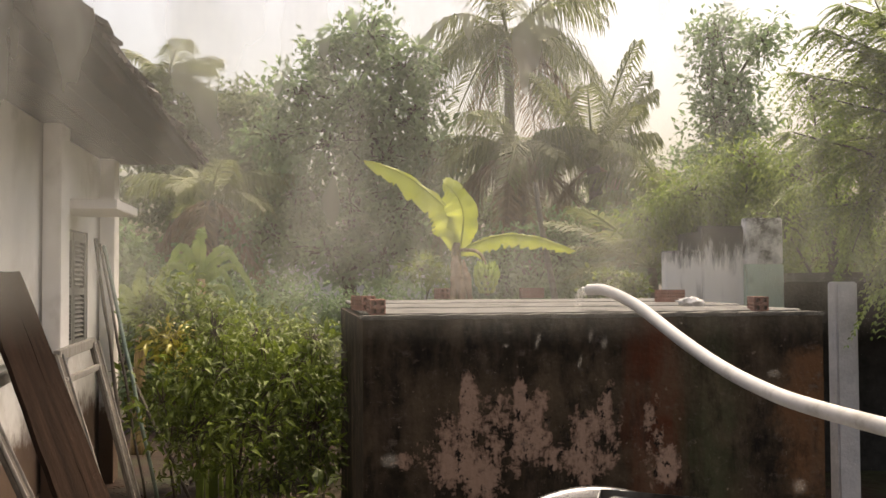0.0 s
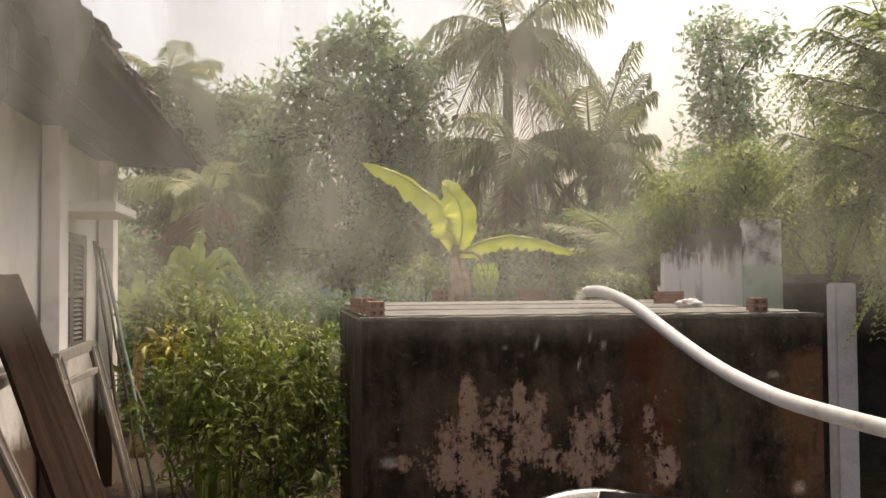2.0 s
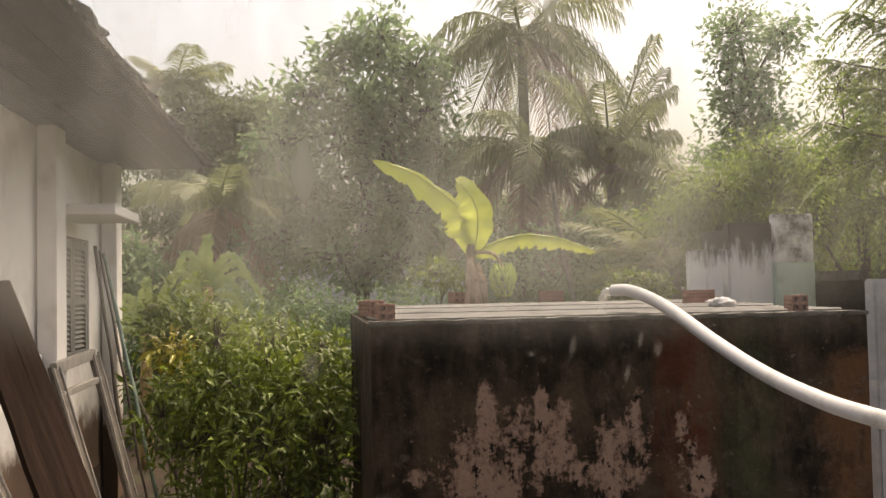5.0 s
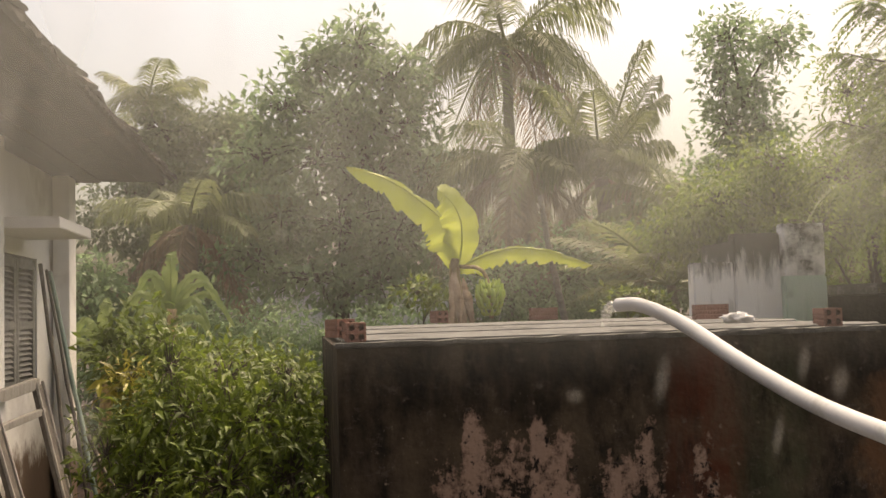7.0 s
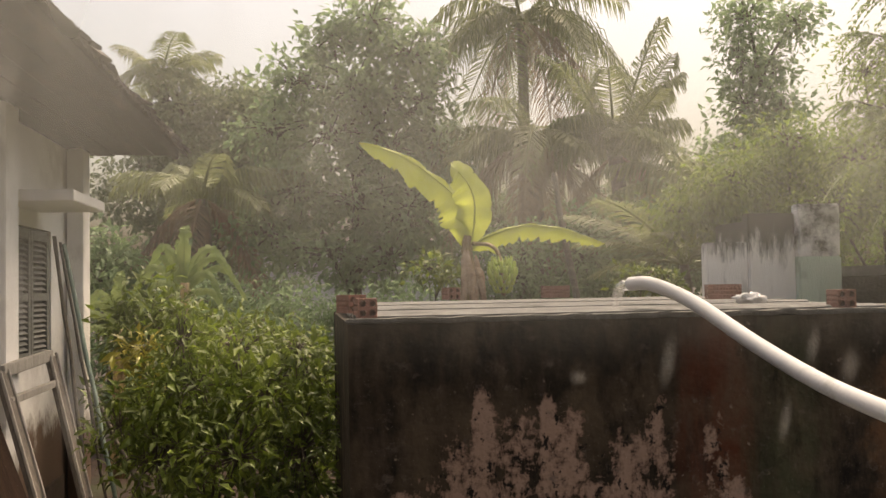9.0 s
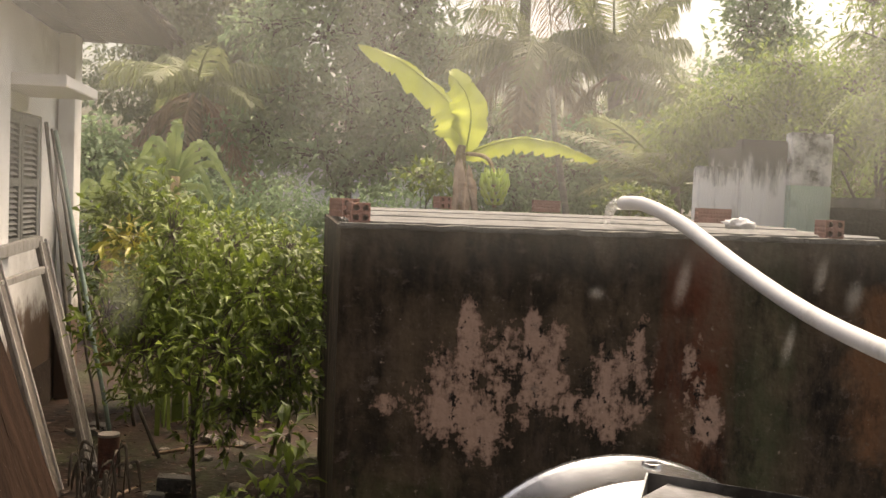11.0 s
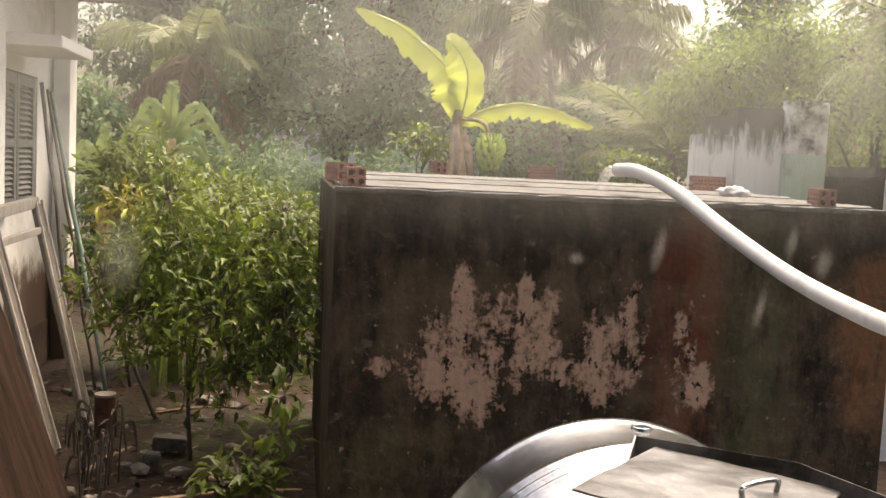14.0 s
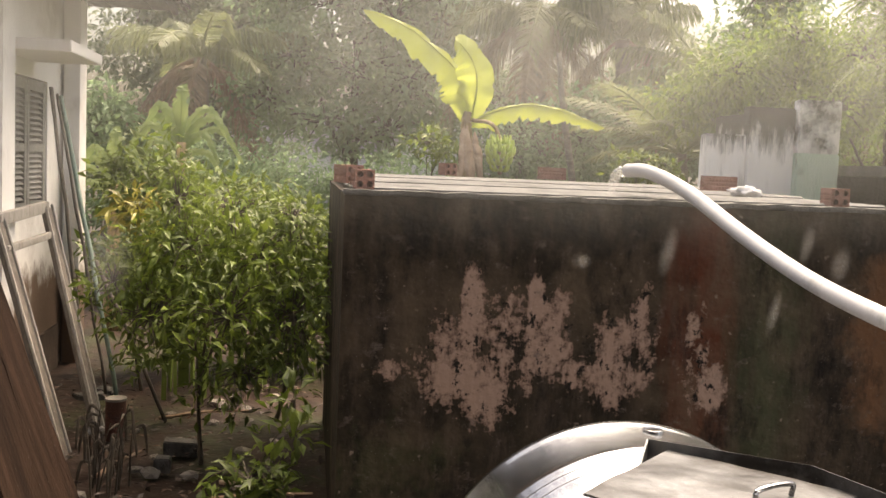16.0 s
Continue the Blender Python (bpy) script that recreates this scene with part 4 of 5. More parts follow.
def leaning():
    p = thing("wooden_plank", "broad weathered brown plank leaning on the house wall", "plank")
    a0, a1 = Vector((-1.86, 4.78, 1.86)), Vector((-1.75, 5.26, 1.875))
    b0, b1 = Vector((-0.98, 4.02, -0.02)), Vector((-0.81, 4.45, -0.02))
    nrm = (a1 - a0).cross(b0 - a0).normalized() * 0.028
    random.seed(17)
    for u0, u1, lift in ((0.0, 0.58, 0.0), (0.605, 1.0, 0.006)):
        bm = bmesh.new()
        rows = []
        for i in range(19):
            s = i / 18
            l, r = a0.lerp(b0, s), a1.lerp(b1, s)
            q0 = l.lerp(r, u0 + random.uniform(-.012, .012)) + nrm * lift / .028
            q1 = l.lerp(r, u1 + random.uniform(-.012, .012)) + nrm * lift / .028
            rows.append([bm.verts.new(q) for q in (q0, q1, q1 + nrm, q0 + nrm)])
        for r, q in zip(rows, rows[1:]):
            for k in range(4):
                bm.faces.new((r[k], r[(k + 1) % 4], q[(k + 1) % 4], q[k]))
        bm.faces.new(rows[0][::-1])
        bm.faces.new(rows[-1])
        bmesh.ops.recalc_face_normals(bm, faces=bm.faces[:])
        along = (a0 - b0).normalized()
        across = nrm.normalized().cross(along).normalized()
        m = Matrix((across, along.cross(across) * -1, along)).transposed().to_4x4()
        m.translation = b0
        bm.transform(m.inverted())
        part("board", bm, PLANK, p).matrix_basis = m
    w = thing("casement", "greyed old wooden door frame leaning on the wall", "frame", "old frames")
    tl, tr, br, bl = Vector((-1.75, 6.20, 1.285)), Vector((-1.65, 6.95, 1.335)), Vector((-1.125, 6.14, -0.04)), Vector((-1.21, 5.62, -0.04))
    part("top_rail", beam(bmesh.new(), tl, tr, .075, .05, .006, (0, 0, 1)), FRAME_PALE, w, "pale painted head rail")
    jamb(w, tl, bl, (tr - tl).normalized())
    jamb(w, tr, br, (tl - tr).normalized())
    part("cross_rail", beam(bmesh.new(), tl.lerp(bl, .13), tr.lerp(br, .13), .045, .04, .005, (0, 0, 1)), FRAME_PALE, w)
    w2 = thing("casement", "low greyed wooden frame with a broad jamb leaning on the wall", "frame", "old frames")
    tl, tr, br, bl = Vector((-1.75, 4.42, 1.215)), Vector((-1.78, 5.22, 1.25)), Vector((-1.06, 4.85, -0.04)), Vector((-1.05, 4.02, -0.04))
    part("top_rail", beam(bmesh.new(), tl - (tr - tl) * .14, tr, .065, .05, .006, (0, 0, 1)), FRAME_PALE, w2, "pale painted head rail")
    jamb(w2, tl, bl, (tr - tl).normalized())
    jamb(w2, tr, br, (tl - tr).normalized())
    d = thing("door_leaf", "dull brown weathered door leaf leaning on the wall", "door")
    bm = bmesh.new()
    rows = []
    for q in (Vector((-1.81, 3.45, 1.26)), Vector((-1.81, 4.20, 1.26)), Vector((-1.20, 3.86, -0.04)), Vector((-1.20, 3.10, -0.04))):
        rows.append((bm.verts.new(q), bm.verts.new(q - Vector((.035, 0, .018)))))
    bm.faces.new([r[0] for r in rows])
    bm.faces.new([r[1] for r in rows][::-1])
    for k in range(4):
        a, b = rows[k], rows[(k + 1) % 4]
        bm.faces.new((a[0], a[1], b[1], b[0]))
    bmesh.ops.recalc_face_normals(bm, faces=bm.faces[:])
    part("panel", bm, POLE_WOOD, d)
    for a, b, r, m, lab in (((-1.70, 7.25, 2.16), (-1.30, 6.75, 0.0), .014, POLE_WOOD, "thin dark wooden pole leaning on the house"),
                            ((-1.62, 7.22, 2.10), (-1.05, 6.45, 0.0), .016, POLE_GREEN, "green-painted pole leaning on the house"),
                            ((-1.66, 7.30, 2.12), (-1.22, 6.9, 0.0), .011, POLE_WOOD, "thin dark wooden pole leaning on the house"),
                            ((-1.36, 7.0, 1.05), (-0.95, 6.6, 0.35), .014, POLE_WOOD, "thin dark wooden pole leaning on the house")):
        a, b = Vector(a), Vector(b)
        pts = [a.lerp(b, i / 8) + Vector((random.uniform(-.008, .008), random.uniform(-.008, .008), 0)) for i in range(9)]
        if b.z > 0.1:
            pts.append(Vector((b.x + .2, b.y - .25, 0)))
        tagged(part("pole", tube(pts, [r * random.uniform(.88, 1.1) for _ in pts], 8), m, smooth=True), lab, "pole", "leaning poles")


leaning()


# ---- old outhouse wall and low shed behind the cistern ----
def outhouse():
    o = thing("outhouse", "small mould-streaked whitewashed outhouse under branches", "outhouse")
    y = 7.15
    part("side_wall", box(bmesh.new(), (3.143, y + .06, -0.1), (3.478, y + .18, 2.06), 0.01), OLD_WALL, o, "whitewash with grey streaks")
    part("side_wall", box(bmesh.new(), (3.480, y + .05, -0.1), (3.862, y + .17, 2.28), 0.01), OLD_WALL, o, "whitewash under hanging black mould")
    part("front_wall", box(bmesh.new(), (3.864, y, -0.1), (4.217, y + .12, 1.937), 0.01), OLD_GREEN, o, "faded green painted front")
    part("front_top", box(bmesh.new(), (3.868, y + .004, 1.937), (4.213, y + .116, 2.349), 0.01), OLD_TOP, o)
    part("return_wall", box(bmesh.new(), (3.86, y + .182, -0.1), (3.97, y + 1.6, 2.28), 0.01), OLD_WALL, o)
    part("back_wall", box(bmesh.new(), (3.97, y + 1.6, -0.1), (5.6, y + 1.7, 1.75), 0.01), OLD_WALL, o)
    s = thing("shed", "low block shed with its interior shade painted dark and a concrete slab roof", "shed")
    part("roof_slab", box(bmesh.new(), (4.253, 6.52, 1.776), (7.2, 7.9, 1.856), 0.01), BLACK_MOSS, s)
    # Wall and pillar coloured near-black for the unlit shed interior.
    part("wall", box(bmesh.new(), (4.27, 7.66, -0.1), (7.2, 7.84, 1.776)), SHADE_DARK, s)
    part("pillar", box(bmesh.new(), (6.8, 6.57, -0.1), (6.93, 6.7, 1.776), 0.008), SHADE_DARK, s)
    p = thing("concrete_post", "pale grey concrete post beside the cistern", "post")
    part("shaft", box(bmesh.new(), (3.82, 5.6, -0.1), (3.99, 5.73, 1.78), 0.012), POST, p)


outhouse()


# ---- banana plants ----
def banana():
    b = thing("banana_plant", "banana plant with torn yellow-green leaves and a bunch", "banana plant", "banana plants", at=(1.288, 7.0, 0))
    stem = smooth_path([(0, 0, -0.05), (0.0, 0, 0.9), (-0.02, 0, 1.63), (-0.05, 0, 2.0), (-0.04, 0, 2.12)], 8)
    part("pseudostem", tube(stem, np.linspace(.075, .030, len(stem)), 14, wobble=.1), BANANA_STEM, b, smooth=True)
    part("leaf", banana_blade([(-.05, 0, 2.03), (-.05, -.01, 2.20), (-.12, -.03, 2.38), (-.28, -.05, 2.53), (-.52, -.07, 2.69), (-.82, -.10, 2.785)], .32, 3, .12, 9, 0.0, (1.1, .22), .24), BANANA_LEAF, b, smooth=True)
    part("leaf", banana_blade([(-.03, 0, 2.02), (.0, -.04, 2.20), (.0, -.08, 2.36), (-.05, -.13, 2.48), (-.13, -.19, 2.56), (-.19, -.25, 2.59)], .30, 5, .3, 3, 0.0, (.9, .85), .08), BANANA_LEAF, b, smooth=True)
    part("leaf", banana_blade([(-.02, 0, 2.02), (.10, -.02, 2.11), (.37, -.05, 2.185), (.66, -.08, 2.15), (.95, -.10, 2.045)], .20, 8, .35, 13, 0.0, (.18, 1.15), .36), BANANA_LEAF, b, smooth=True)
    part("leaf", banana_blade([(0.0, .02, 2.04), (.05, .05, 2.16), (.08, .10, 2.26), (.10, .16, 2.30)], .08, 9, .6, 3), BANANA_LEAF, b, "small unfurling leaf", smooth=True)
    random.seed(21)
    for k in range(13):
        a = random.uniform(3.0, 6.4)
        p = [Vector((.045 * math.cos(a) - .03, .045 * math.sin(a) - .02, 2.02 - .04 * (k % 7))), Vector((.065 * math.cos(a) - .02, .065 * math.sin(a) - .03, 1.84 - .03 * (k % 3))), Vector((.11 * math.cos(a) + random.uniform(-.04, .04), .10 * math.sin(a) - .05, 1.55 + .02 * (k % 5)))]
        part("dry_leaf", banana_blade(p, random.uniform(.03, .065), 30 + k, .3, 5, random.uniform(-.8, .8)), BANANA_DRY, b, "hanging dry brown sheath")
    bunch = part("bunch_stalk", tube(smooth_path([(-.02, -.05, 2.06), (.11, -.10, 2.04), (.17, -.12, 1.94), (.19, -.12, 1.68)], 6), [.015] * 19, 8), BANANA_STEM, b, "hanging fruit stalk", smooth=True)
    finger = None
    for tier in range(5):
        for k in range(9):
            a = 2 * math.pi * k / 9 + tier * .3
            z = 1.915 - tier * .050
            if finger is None:
                pts = smooth_path([(.023, 0, 0), (.058, 0, -.009), (.082, 0, .023), (.087, 0, .058)], 3)
                finger = part("banana", tube(pts, [.008, .0125, .015, .0155, .0155, .015, .013, .010, .007, .005][:len(pts)], 7), FRUIT, bunch, smooth=True)
                o = finger
            else:
                o = new("banana", finger.data)
                o.parent = bunch
            s = (0.85, 1.1, 1.2, 1.05, .8)[tier]
            o.matrix_basis = Matrix.Translation((.183, -.12, z)) @ pose(0, 0, 0, 0, 0, math.degrees(a)) @ Matrix.Diagonal((s, s, s, 1))


def young_banana(base, height, seed, lab):
    random.seed(seed)
    b = thing("banana_plant", lab, "banana plant", "banana plants", at=base)
    stem = smooth_path([(0, 0, -.05), (0, 0, height * .3), (.02, 0, height * .76)], 5)
    part("pseudostem", tube(stem, np.linspace(.09, .05, len(stem)), 10), BANANA_STEM, b, smooth=True)
    for k, (ang, reach, rise, wide) in enumerate(((75, .10, .62, .15), (165, .36, .42, .12), (150, .46, .30, .11), (15, .46, .40, .12), (-10, .56, .30, .11), (8, .64, .18, .10), (190, .52, .20, .11), (-35, .50, .12, .10), (205, .46, .04, .10), (-5, .44, -.06, .09), (110, .24, .48, .11))):
        c, s = math.cos(radians(ang)), math.sin(radians(ang)) * .6
        z0 = height * .74
        reach, rise, wide = reach * .85, rise * .9, wide * .85
        sag = .02 if k == 0 else .48 * reach + .05
        part("leaf", banana_blade([(0, 0, z0 - .05), (c * reach * .35, s * reach * .35, z0 + rise * .8), (c * reach * .72, s * reach * .72, z0 + rise), (c * reach * 1.1, s * reach * 1.1, z0 + rise - sag)], wide, seed + k, .18, 8, 0.0, (1, 1), .4), BANANA_DULL, b, smooth=True)


banana()
young_banana((-1.08, 9.5, 0), 2.42, 60, "young green banana plant behind the shrubs")
young_banana((-1.75, 9.9, 0), 1.85, 75, "young green banana plant by the house corner")

# ---- palms ----
palm("tall coconut palm with hanging fronds in the rain", (2.95, 13.8, 0), (3.17, 13.8, 5.55), 22, .085, 3, 1.75, dead=4, droop=(.8, 1.35), rise=(-.1, 1.25), leaflet=.62, hang=.95)
palm("coconut palm with upright fronds in the rain", (4.1, 12.2, 0), (4.01, 12.2, 3.4), 19, .11, 5, .95, dead=2, droop=(.55, 1.15), rise=(.5, 2.5), leaflet=.46, hang=.85)
palm("low palm with brown hanging fronds", (3.0, 12.6, 0), (3.0, 12.6, 3.6), 22, .10, 9, 1.45, dead=8, droop=(.6, 1.0), rise=(.1, .9), leaflet=.55, hang=.9)
palm("far coconut palm beyond the roof", (-2.6, 18.5, 0), (-2.55, 18.5, 5.75), 11, .12, 12, 1.1, dead=0, leaflet=.5)
palm("dark low palm with withered fronds behind the house", (-1.4, 13.0, 0), (-1.28, 13.0, 2.95), 15, .10, 15, 1.3, dead=5, leaflet=.5, hang=.8)
palm("young palm with fan of green fronds", (4.0, 9.9, 0), (4.0, 9.9, 1.95), 13, .06, 18, 1.15, dead=0, droop=(.2, .5), rise=(.2, 1.0), leaflet=.34, hang=.35)
palm("broad palm with long arching fronds", (5.1, 11.6, 0), (5.0, 11.6, 2.75), 13, .09, 23, 1.25, dead=2, droop=(.5, 1.0), rise=(.3, 1.3), leaflet=.45, hang=.85)

def bare_trunk():
    t = thing("bare_trunk", "slender bare grey trunk leaning among the palms", "tree trunk", at=(3.22, 10.6, 0))
    path = smooth_path([(.05, 0, -.05), (-.12, 0, 1.2), (-.34, 0, 2.4), (-.42, 0, 3.0)], 6)
    part("trunk", tube(path, np.linspace(.05, .028, len(path)), 9, wobble=.05), PALM_BARK, t, smooth=True)


bare_trunk()

# ---- broadleaf trees ----
tree("broadleaf_tree", "dense tall dark-green broadleaf tree", (0.9, 13.4, 0), (0.9, 13.4, 4.6),
     [(0.97, 13.2, 5.37, .40, .43, .42, 34), (0.44, 13.5, 5.18, .40, .40, .40, 30), (1.44, 13.0, 4.85, .47, .47, .40, 34), (-0.04, 13.5, 4.56, .47, .47, .43, 36),
      (0.73, 13.1, 4.45, .61, .61, .47, 46), (1.62, 13.2, 4.24, .54, .54, .47, 40), (-0.33, 13.4, 3.87, .47, .47, .47, 36), (0.37, 13.1, 3.75, .61, .61, .47, 46),
      (1.18, 13.2, 3.58, .61, .61, .47, 46), (1.82, 12.9, 3.60, .32, .54, .54, 28), (-0.07, 13.4, 3.11, .61, .61, .47, 44), (0.70, 13.2, 2.91, .61, .61, .47, 44),
      (1.47, 13.1, 2.78, .58, .58, .54, 44)]
     + [(-0.43, 13.4, 2.48, .54, .54, .43, 36), (0.33, 13.1, 2.24, .68, .68, .43, 44), (1.17, 13.2, 2.15, .65, .65, .43, 44)],
     .46, 18, .150, LEAF_DARK, 1, .13, .20)
tree("broadleaf_tree", "slender broadleaf tree with an open crown", (6.75, 13.5, 0), (6.6, 13.5, 5.0),
     [(6.46, 13.5, 5.59, .44, .44, .44, 40), (7.32, 13.8, 5.67, .40, .40, .33, 30), (6.22, 13.3, 4.89, .33, .40, .40, 30), (6.96, 13.8, 4.99, .33, .33, .33, 24), (6.87, 13.4, 4.26, .40, .44, .44, 34), (6.39, 13.5, 4.31, .44, .44, .44, 36), (6.43, 13.7, 3.70, .55, .55, .40, 44), (7.03, 13.4, 3.58, .44, .44, .37, 34)],
     .45, 17, .13, LEAF_DARK, 2, .09, .20)
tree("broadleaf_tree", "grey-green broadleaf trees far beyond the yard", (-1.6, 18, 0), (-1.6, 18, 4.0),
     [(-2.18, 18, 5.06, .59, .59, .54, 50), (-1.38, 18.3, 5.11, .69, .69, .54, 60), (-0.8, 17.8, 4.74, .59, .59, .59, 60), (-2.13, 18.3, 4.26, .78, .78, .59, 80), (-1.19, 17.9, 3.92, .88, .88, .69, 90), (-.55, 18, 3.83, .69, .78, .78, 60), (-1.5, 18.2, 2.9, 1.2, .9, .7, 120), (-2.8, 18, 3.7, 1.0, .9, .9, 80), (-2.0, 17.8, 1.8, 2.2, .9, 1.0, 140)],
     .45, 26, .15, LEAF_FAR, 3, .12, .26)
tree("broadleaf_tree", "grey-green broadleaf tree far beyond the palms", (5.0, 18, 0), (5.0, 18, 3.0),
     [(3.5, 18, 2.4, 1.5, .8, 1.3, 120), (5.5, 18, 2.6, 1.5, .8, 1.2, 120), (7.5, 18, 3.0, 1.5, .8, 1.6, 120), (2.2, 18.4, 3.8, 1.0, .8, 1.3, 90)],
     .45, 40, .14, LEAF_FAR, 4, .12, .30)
tree("broadleaf_tree", "leafy green tree behind the outhouse", (5.0, 9.6, 0), (4.9, 9.4, 2.3),
     [(4.14, 9.0, 2.70, .40, .4, .22, 60), (4.83, 9.3, 2.83, .45, .4, .27, 70), (5.15, 8.8, 2.61, .45, .4, .32, 70), (4.07, 9.3, 2.41, .3, .3, .2, 36), (4.71, 8.9, 3.05, .35, .35, .2, 40), (5.6, 9.2, 2.8, .5, .4, .5, 80), (4.4, 9.2, 2.45, .5, .3, .2, 44), (3.75, 9.3, 2.45, .22, .3, .14, 20)],
     .36, 30, .085, LEAF_PIN, 5, .07, .27, hang=.5)


tree("broadleaf_tree", "light-green small-leaved tree beside the shed", (5.5, 8.5, 0), (5.4, 8.4, 2.6),
     [(4.75, 8.2, 2.35, .40, .35, .35, 44), (5.05, 8.2, 2.85, .45, .35, .35, 50), (5.4, 8.3, 3.3, .45, .35, .35, 46), (5.6, 8.2, 2.5, .5, .35, .4, 56), (5.15, 8.3, 3.65, .3, .3, .25, 24), (5.9, 8.3, 3.7, .5, .35, .4, 46)],
     .34, 26, .075, LEAF_PIN, 6, .06, .22, hang=.4)


def pinnate_tree():
    """A feathery-leaved tree whose sprays hang into the yard: each spray is a stalk with two rows of small leaflets."""
    rng = random.Random(8)
    t = thing("feathery_tree", "feathery-leaved tree hanging over the yard", "tree", at=(5.6, 6.2, 0))
    base = Vector((5.6, 6.2, 0))
    trunk = smooth_path([(0, 0, -.05), (-.1, 0, 1.4), (-.2, -.05, 2.6), (-.5, -.1, 3.6)], 6)
    wood = [tube(trunk, np.linspace(.11, .05, len(trunk)), 9)]
    tips = []
    for bx, by, bz in ((3.77, 6.1, 2.95), (3.97, 5.8, 3.15), (4.06, 6.3, 2.85), (4.42, 5.9, 3.4), (3.96, 6.0, 2.35), (4.46, 6.1, 2.5), (4.52, 5.6, 2.95), (4.76, 5.9, 2.3), (5.02, 5.8, 3.3), (4.72, 6.4, 3.1), (4.01, 5.7, 2.0), (4.96, 6.2, 2.7), (4.41, 5.7, 2.15), (4.16, 6.8, 2.6), (4.66, 5.6, 2.75), (4.42, 6.6, 3.15), (4.01, 5.3, 1.75), (4.16, 5.5, 1.9), (4.36, 5.3, 2.1), (4.31, 5.2, 1.6), (3.97, 6.0, 3.75), (4.17, 6.0, 3.95), (4.32, 5.8, 3.7), (3.84, 6.1, 3.42), (4.52, 6.2, 4.1), (4.22, 5.9, 3.55)):
        end = Vector((bx, by, bz)) - base
        st = trunk[rng.randrange(6, len(trunk))]
        path = smooth_path([st, st.lerp(end, .5) + Vector((0, 0, .22)), end], 7)
        wood.append(tube(path, np.linspace(.022, .005, len(path)), 6))
        for i, p in enumerate(path[4:]):
            for _ in range(6):
                tips.append((p, (path[min(i + 5, len(path) - 1)] - path[i + 3]).normalized()))
    part("trunk", merge(*wood), BARK, t, smooth=True)
    pos, way, up, ln = [], [], [], []
    for p, d in tips:
        v = (d * .6 + Vector((rng.uniform(-1, 1), rng.uniform(-1, 1), rng.uniform(-.8, .4)))).normalized()
        l = rng.uniform(.20, .36)
        side = v.cross(Vector((0, 0, 1))).normalized()
        for k in range(11):
            s = (k + 1) / 11
            q = p + v * l * s - Vector((0, 0, .6 * l * s * s))
            for sg in (-1, 1):
                pos.append(q)
                w = side * sg + v * .55 - Vector((0, 0, .25))
                way.append(w)
                up.append(Vector((rng.uniform(-.3, .3), rng.uniform(-.3, .3), 1)))
                ln.append(.062 * (1.1 - .35 * s) * rng.uniform(.85, 1.15))
    ln = np.array(ln)
    part("crown", leaf_mesh(np.array([list(q) for q in pos]), np.array([list(q) for q in way]), np.array([list(q) for q in up]), ln, ln * .40, .15), LEAF_PIN, t)


pinnate_tree()

# ---- shrubs between house and cistern ----
tree("shrub", "dense glossy green shrub beside the cistern", (-0.45, 5.6, 0), (-0.4, 5.6, 1.0),
     [(-0.55, 5.7, 1.2, .32, .42, .28, 84), (-0.15, 5.6, 1.15, .32, .42, .27, 84), (-0.75, 5.6, .8, .28, .35, .3, 34), (-0.3, 5.4, .85, .4, .4, .3, 52), (0.05, 5.5, .85, .22, .3, .35, 40), (-0.2, 5.6, .45, .35, .3, .2, 26), (0.02, 5.6, 1.36, .13, .2, .2, 24), (-0.62, 5.7, 1.45, .14, .2, .24, 26), (-0.3, 5.5, 1.4, .1, .15, .2, 16), (-0.95, 5.6, 1.0, .14, .2, .2, 18)],
     .36, 9, .084, LEAF_BUSH, 21, .014, .10, "shrubs", category="shrub")
tree("shrub", "dense glossy green shrub beside the cistern", (-0.05, 6.5, 0), (0.0, 6.5, 1.1),
     [(-0.35, 6.6, 1.35, .4, .4, .28, 70), (0.05, 6.5, 1.2, .3, .4, .3, 60), (-0.7, 6.6, 1.0, .4, .4, .4, 80), (0.0, 6.5, .7, .35, .4, .4, 40), (-.75, 6.4, .55, .3, .3, .3, 26)],
     .36, 10, .082, LEAF_BUSH, 22, .016, .11, "shrubs", category="shrub")
tree("shrub", "dark green shrub by the house corner", (-1.0, 8.3, 0), (-1.0, 8.3, 1.2),
     [(-1.2, 8.3, 1.5, .4, .4, .35, 60), (-.75, 8.2, 1.3, .4, .4, .3, 60), (-1.1, 8.0, .8, .5, .4, .4, 60)],
     .4, 16, .11, LEAF_BUSH, 23, .03, .14, "shrubs", category="shrub")
tree("shrub", "green undergrowth behind the cistern", (0.9, 11.2, 0), (0.9, 11.2, 1.0),
     [(-0.2, 11.4, 1.2, .8, .5, .7, 90), (0.9, 11.2, 1.1, .8, .5, .7, 90), (2.0, 11.2, 1.0, .8, .5, .6, 80), (3.2, 11.2, 1.3, .8, .5, .5, 80), (-1.2, 11.6, 1.3, .7, .5, .7, 70)],
     .4, 40, .085, LEAF_DARK, 24, .04, .2, "shrubs", category="shrub")
tree("shrub", "small pale-green sapling behind the cistern", (1.27, 9.2, 0), (1.28, 9.2, 1.75),
     [(1.22, 9.2, 1.92, .16, .16, .14, 14), (1.36, 9.2, 1.8, .1, .1, .1, 7)], .42, 8, .11, LEAF_BUSH, 25, .018, .09, "shrubs", category="shrub")
tree("shrub", "small leafy shrub behind the pipe", (3.2, 8.6, 0), (3.2, 8.6, 1.5),
     [(3.05, 8.6, 1.78, .22, .2, .12, 24), (3.3, 8.6, 1.74, .16, .2, .1, 18)], .4, 12, .09, LEAF_BUSH, 26, .018, .09, "shrubs", category="shrub")
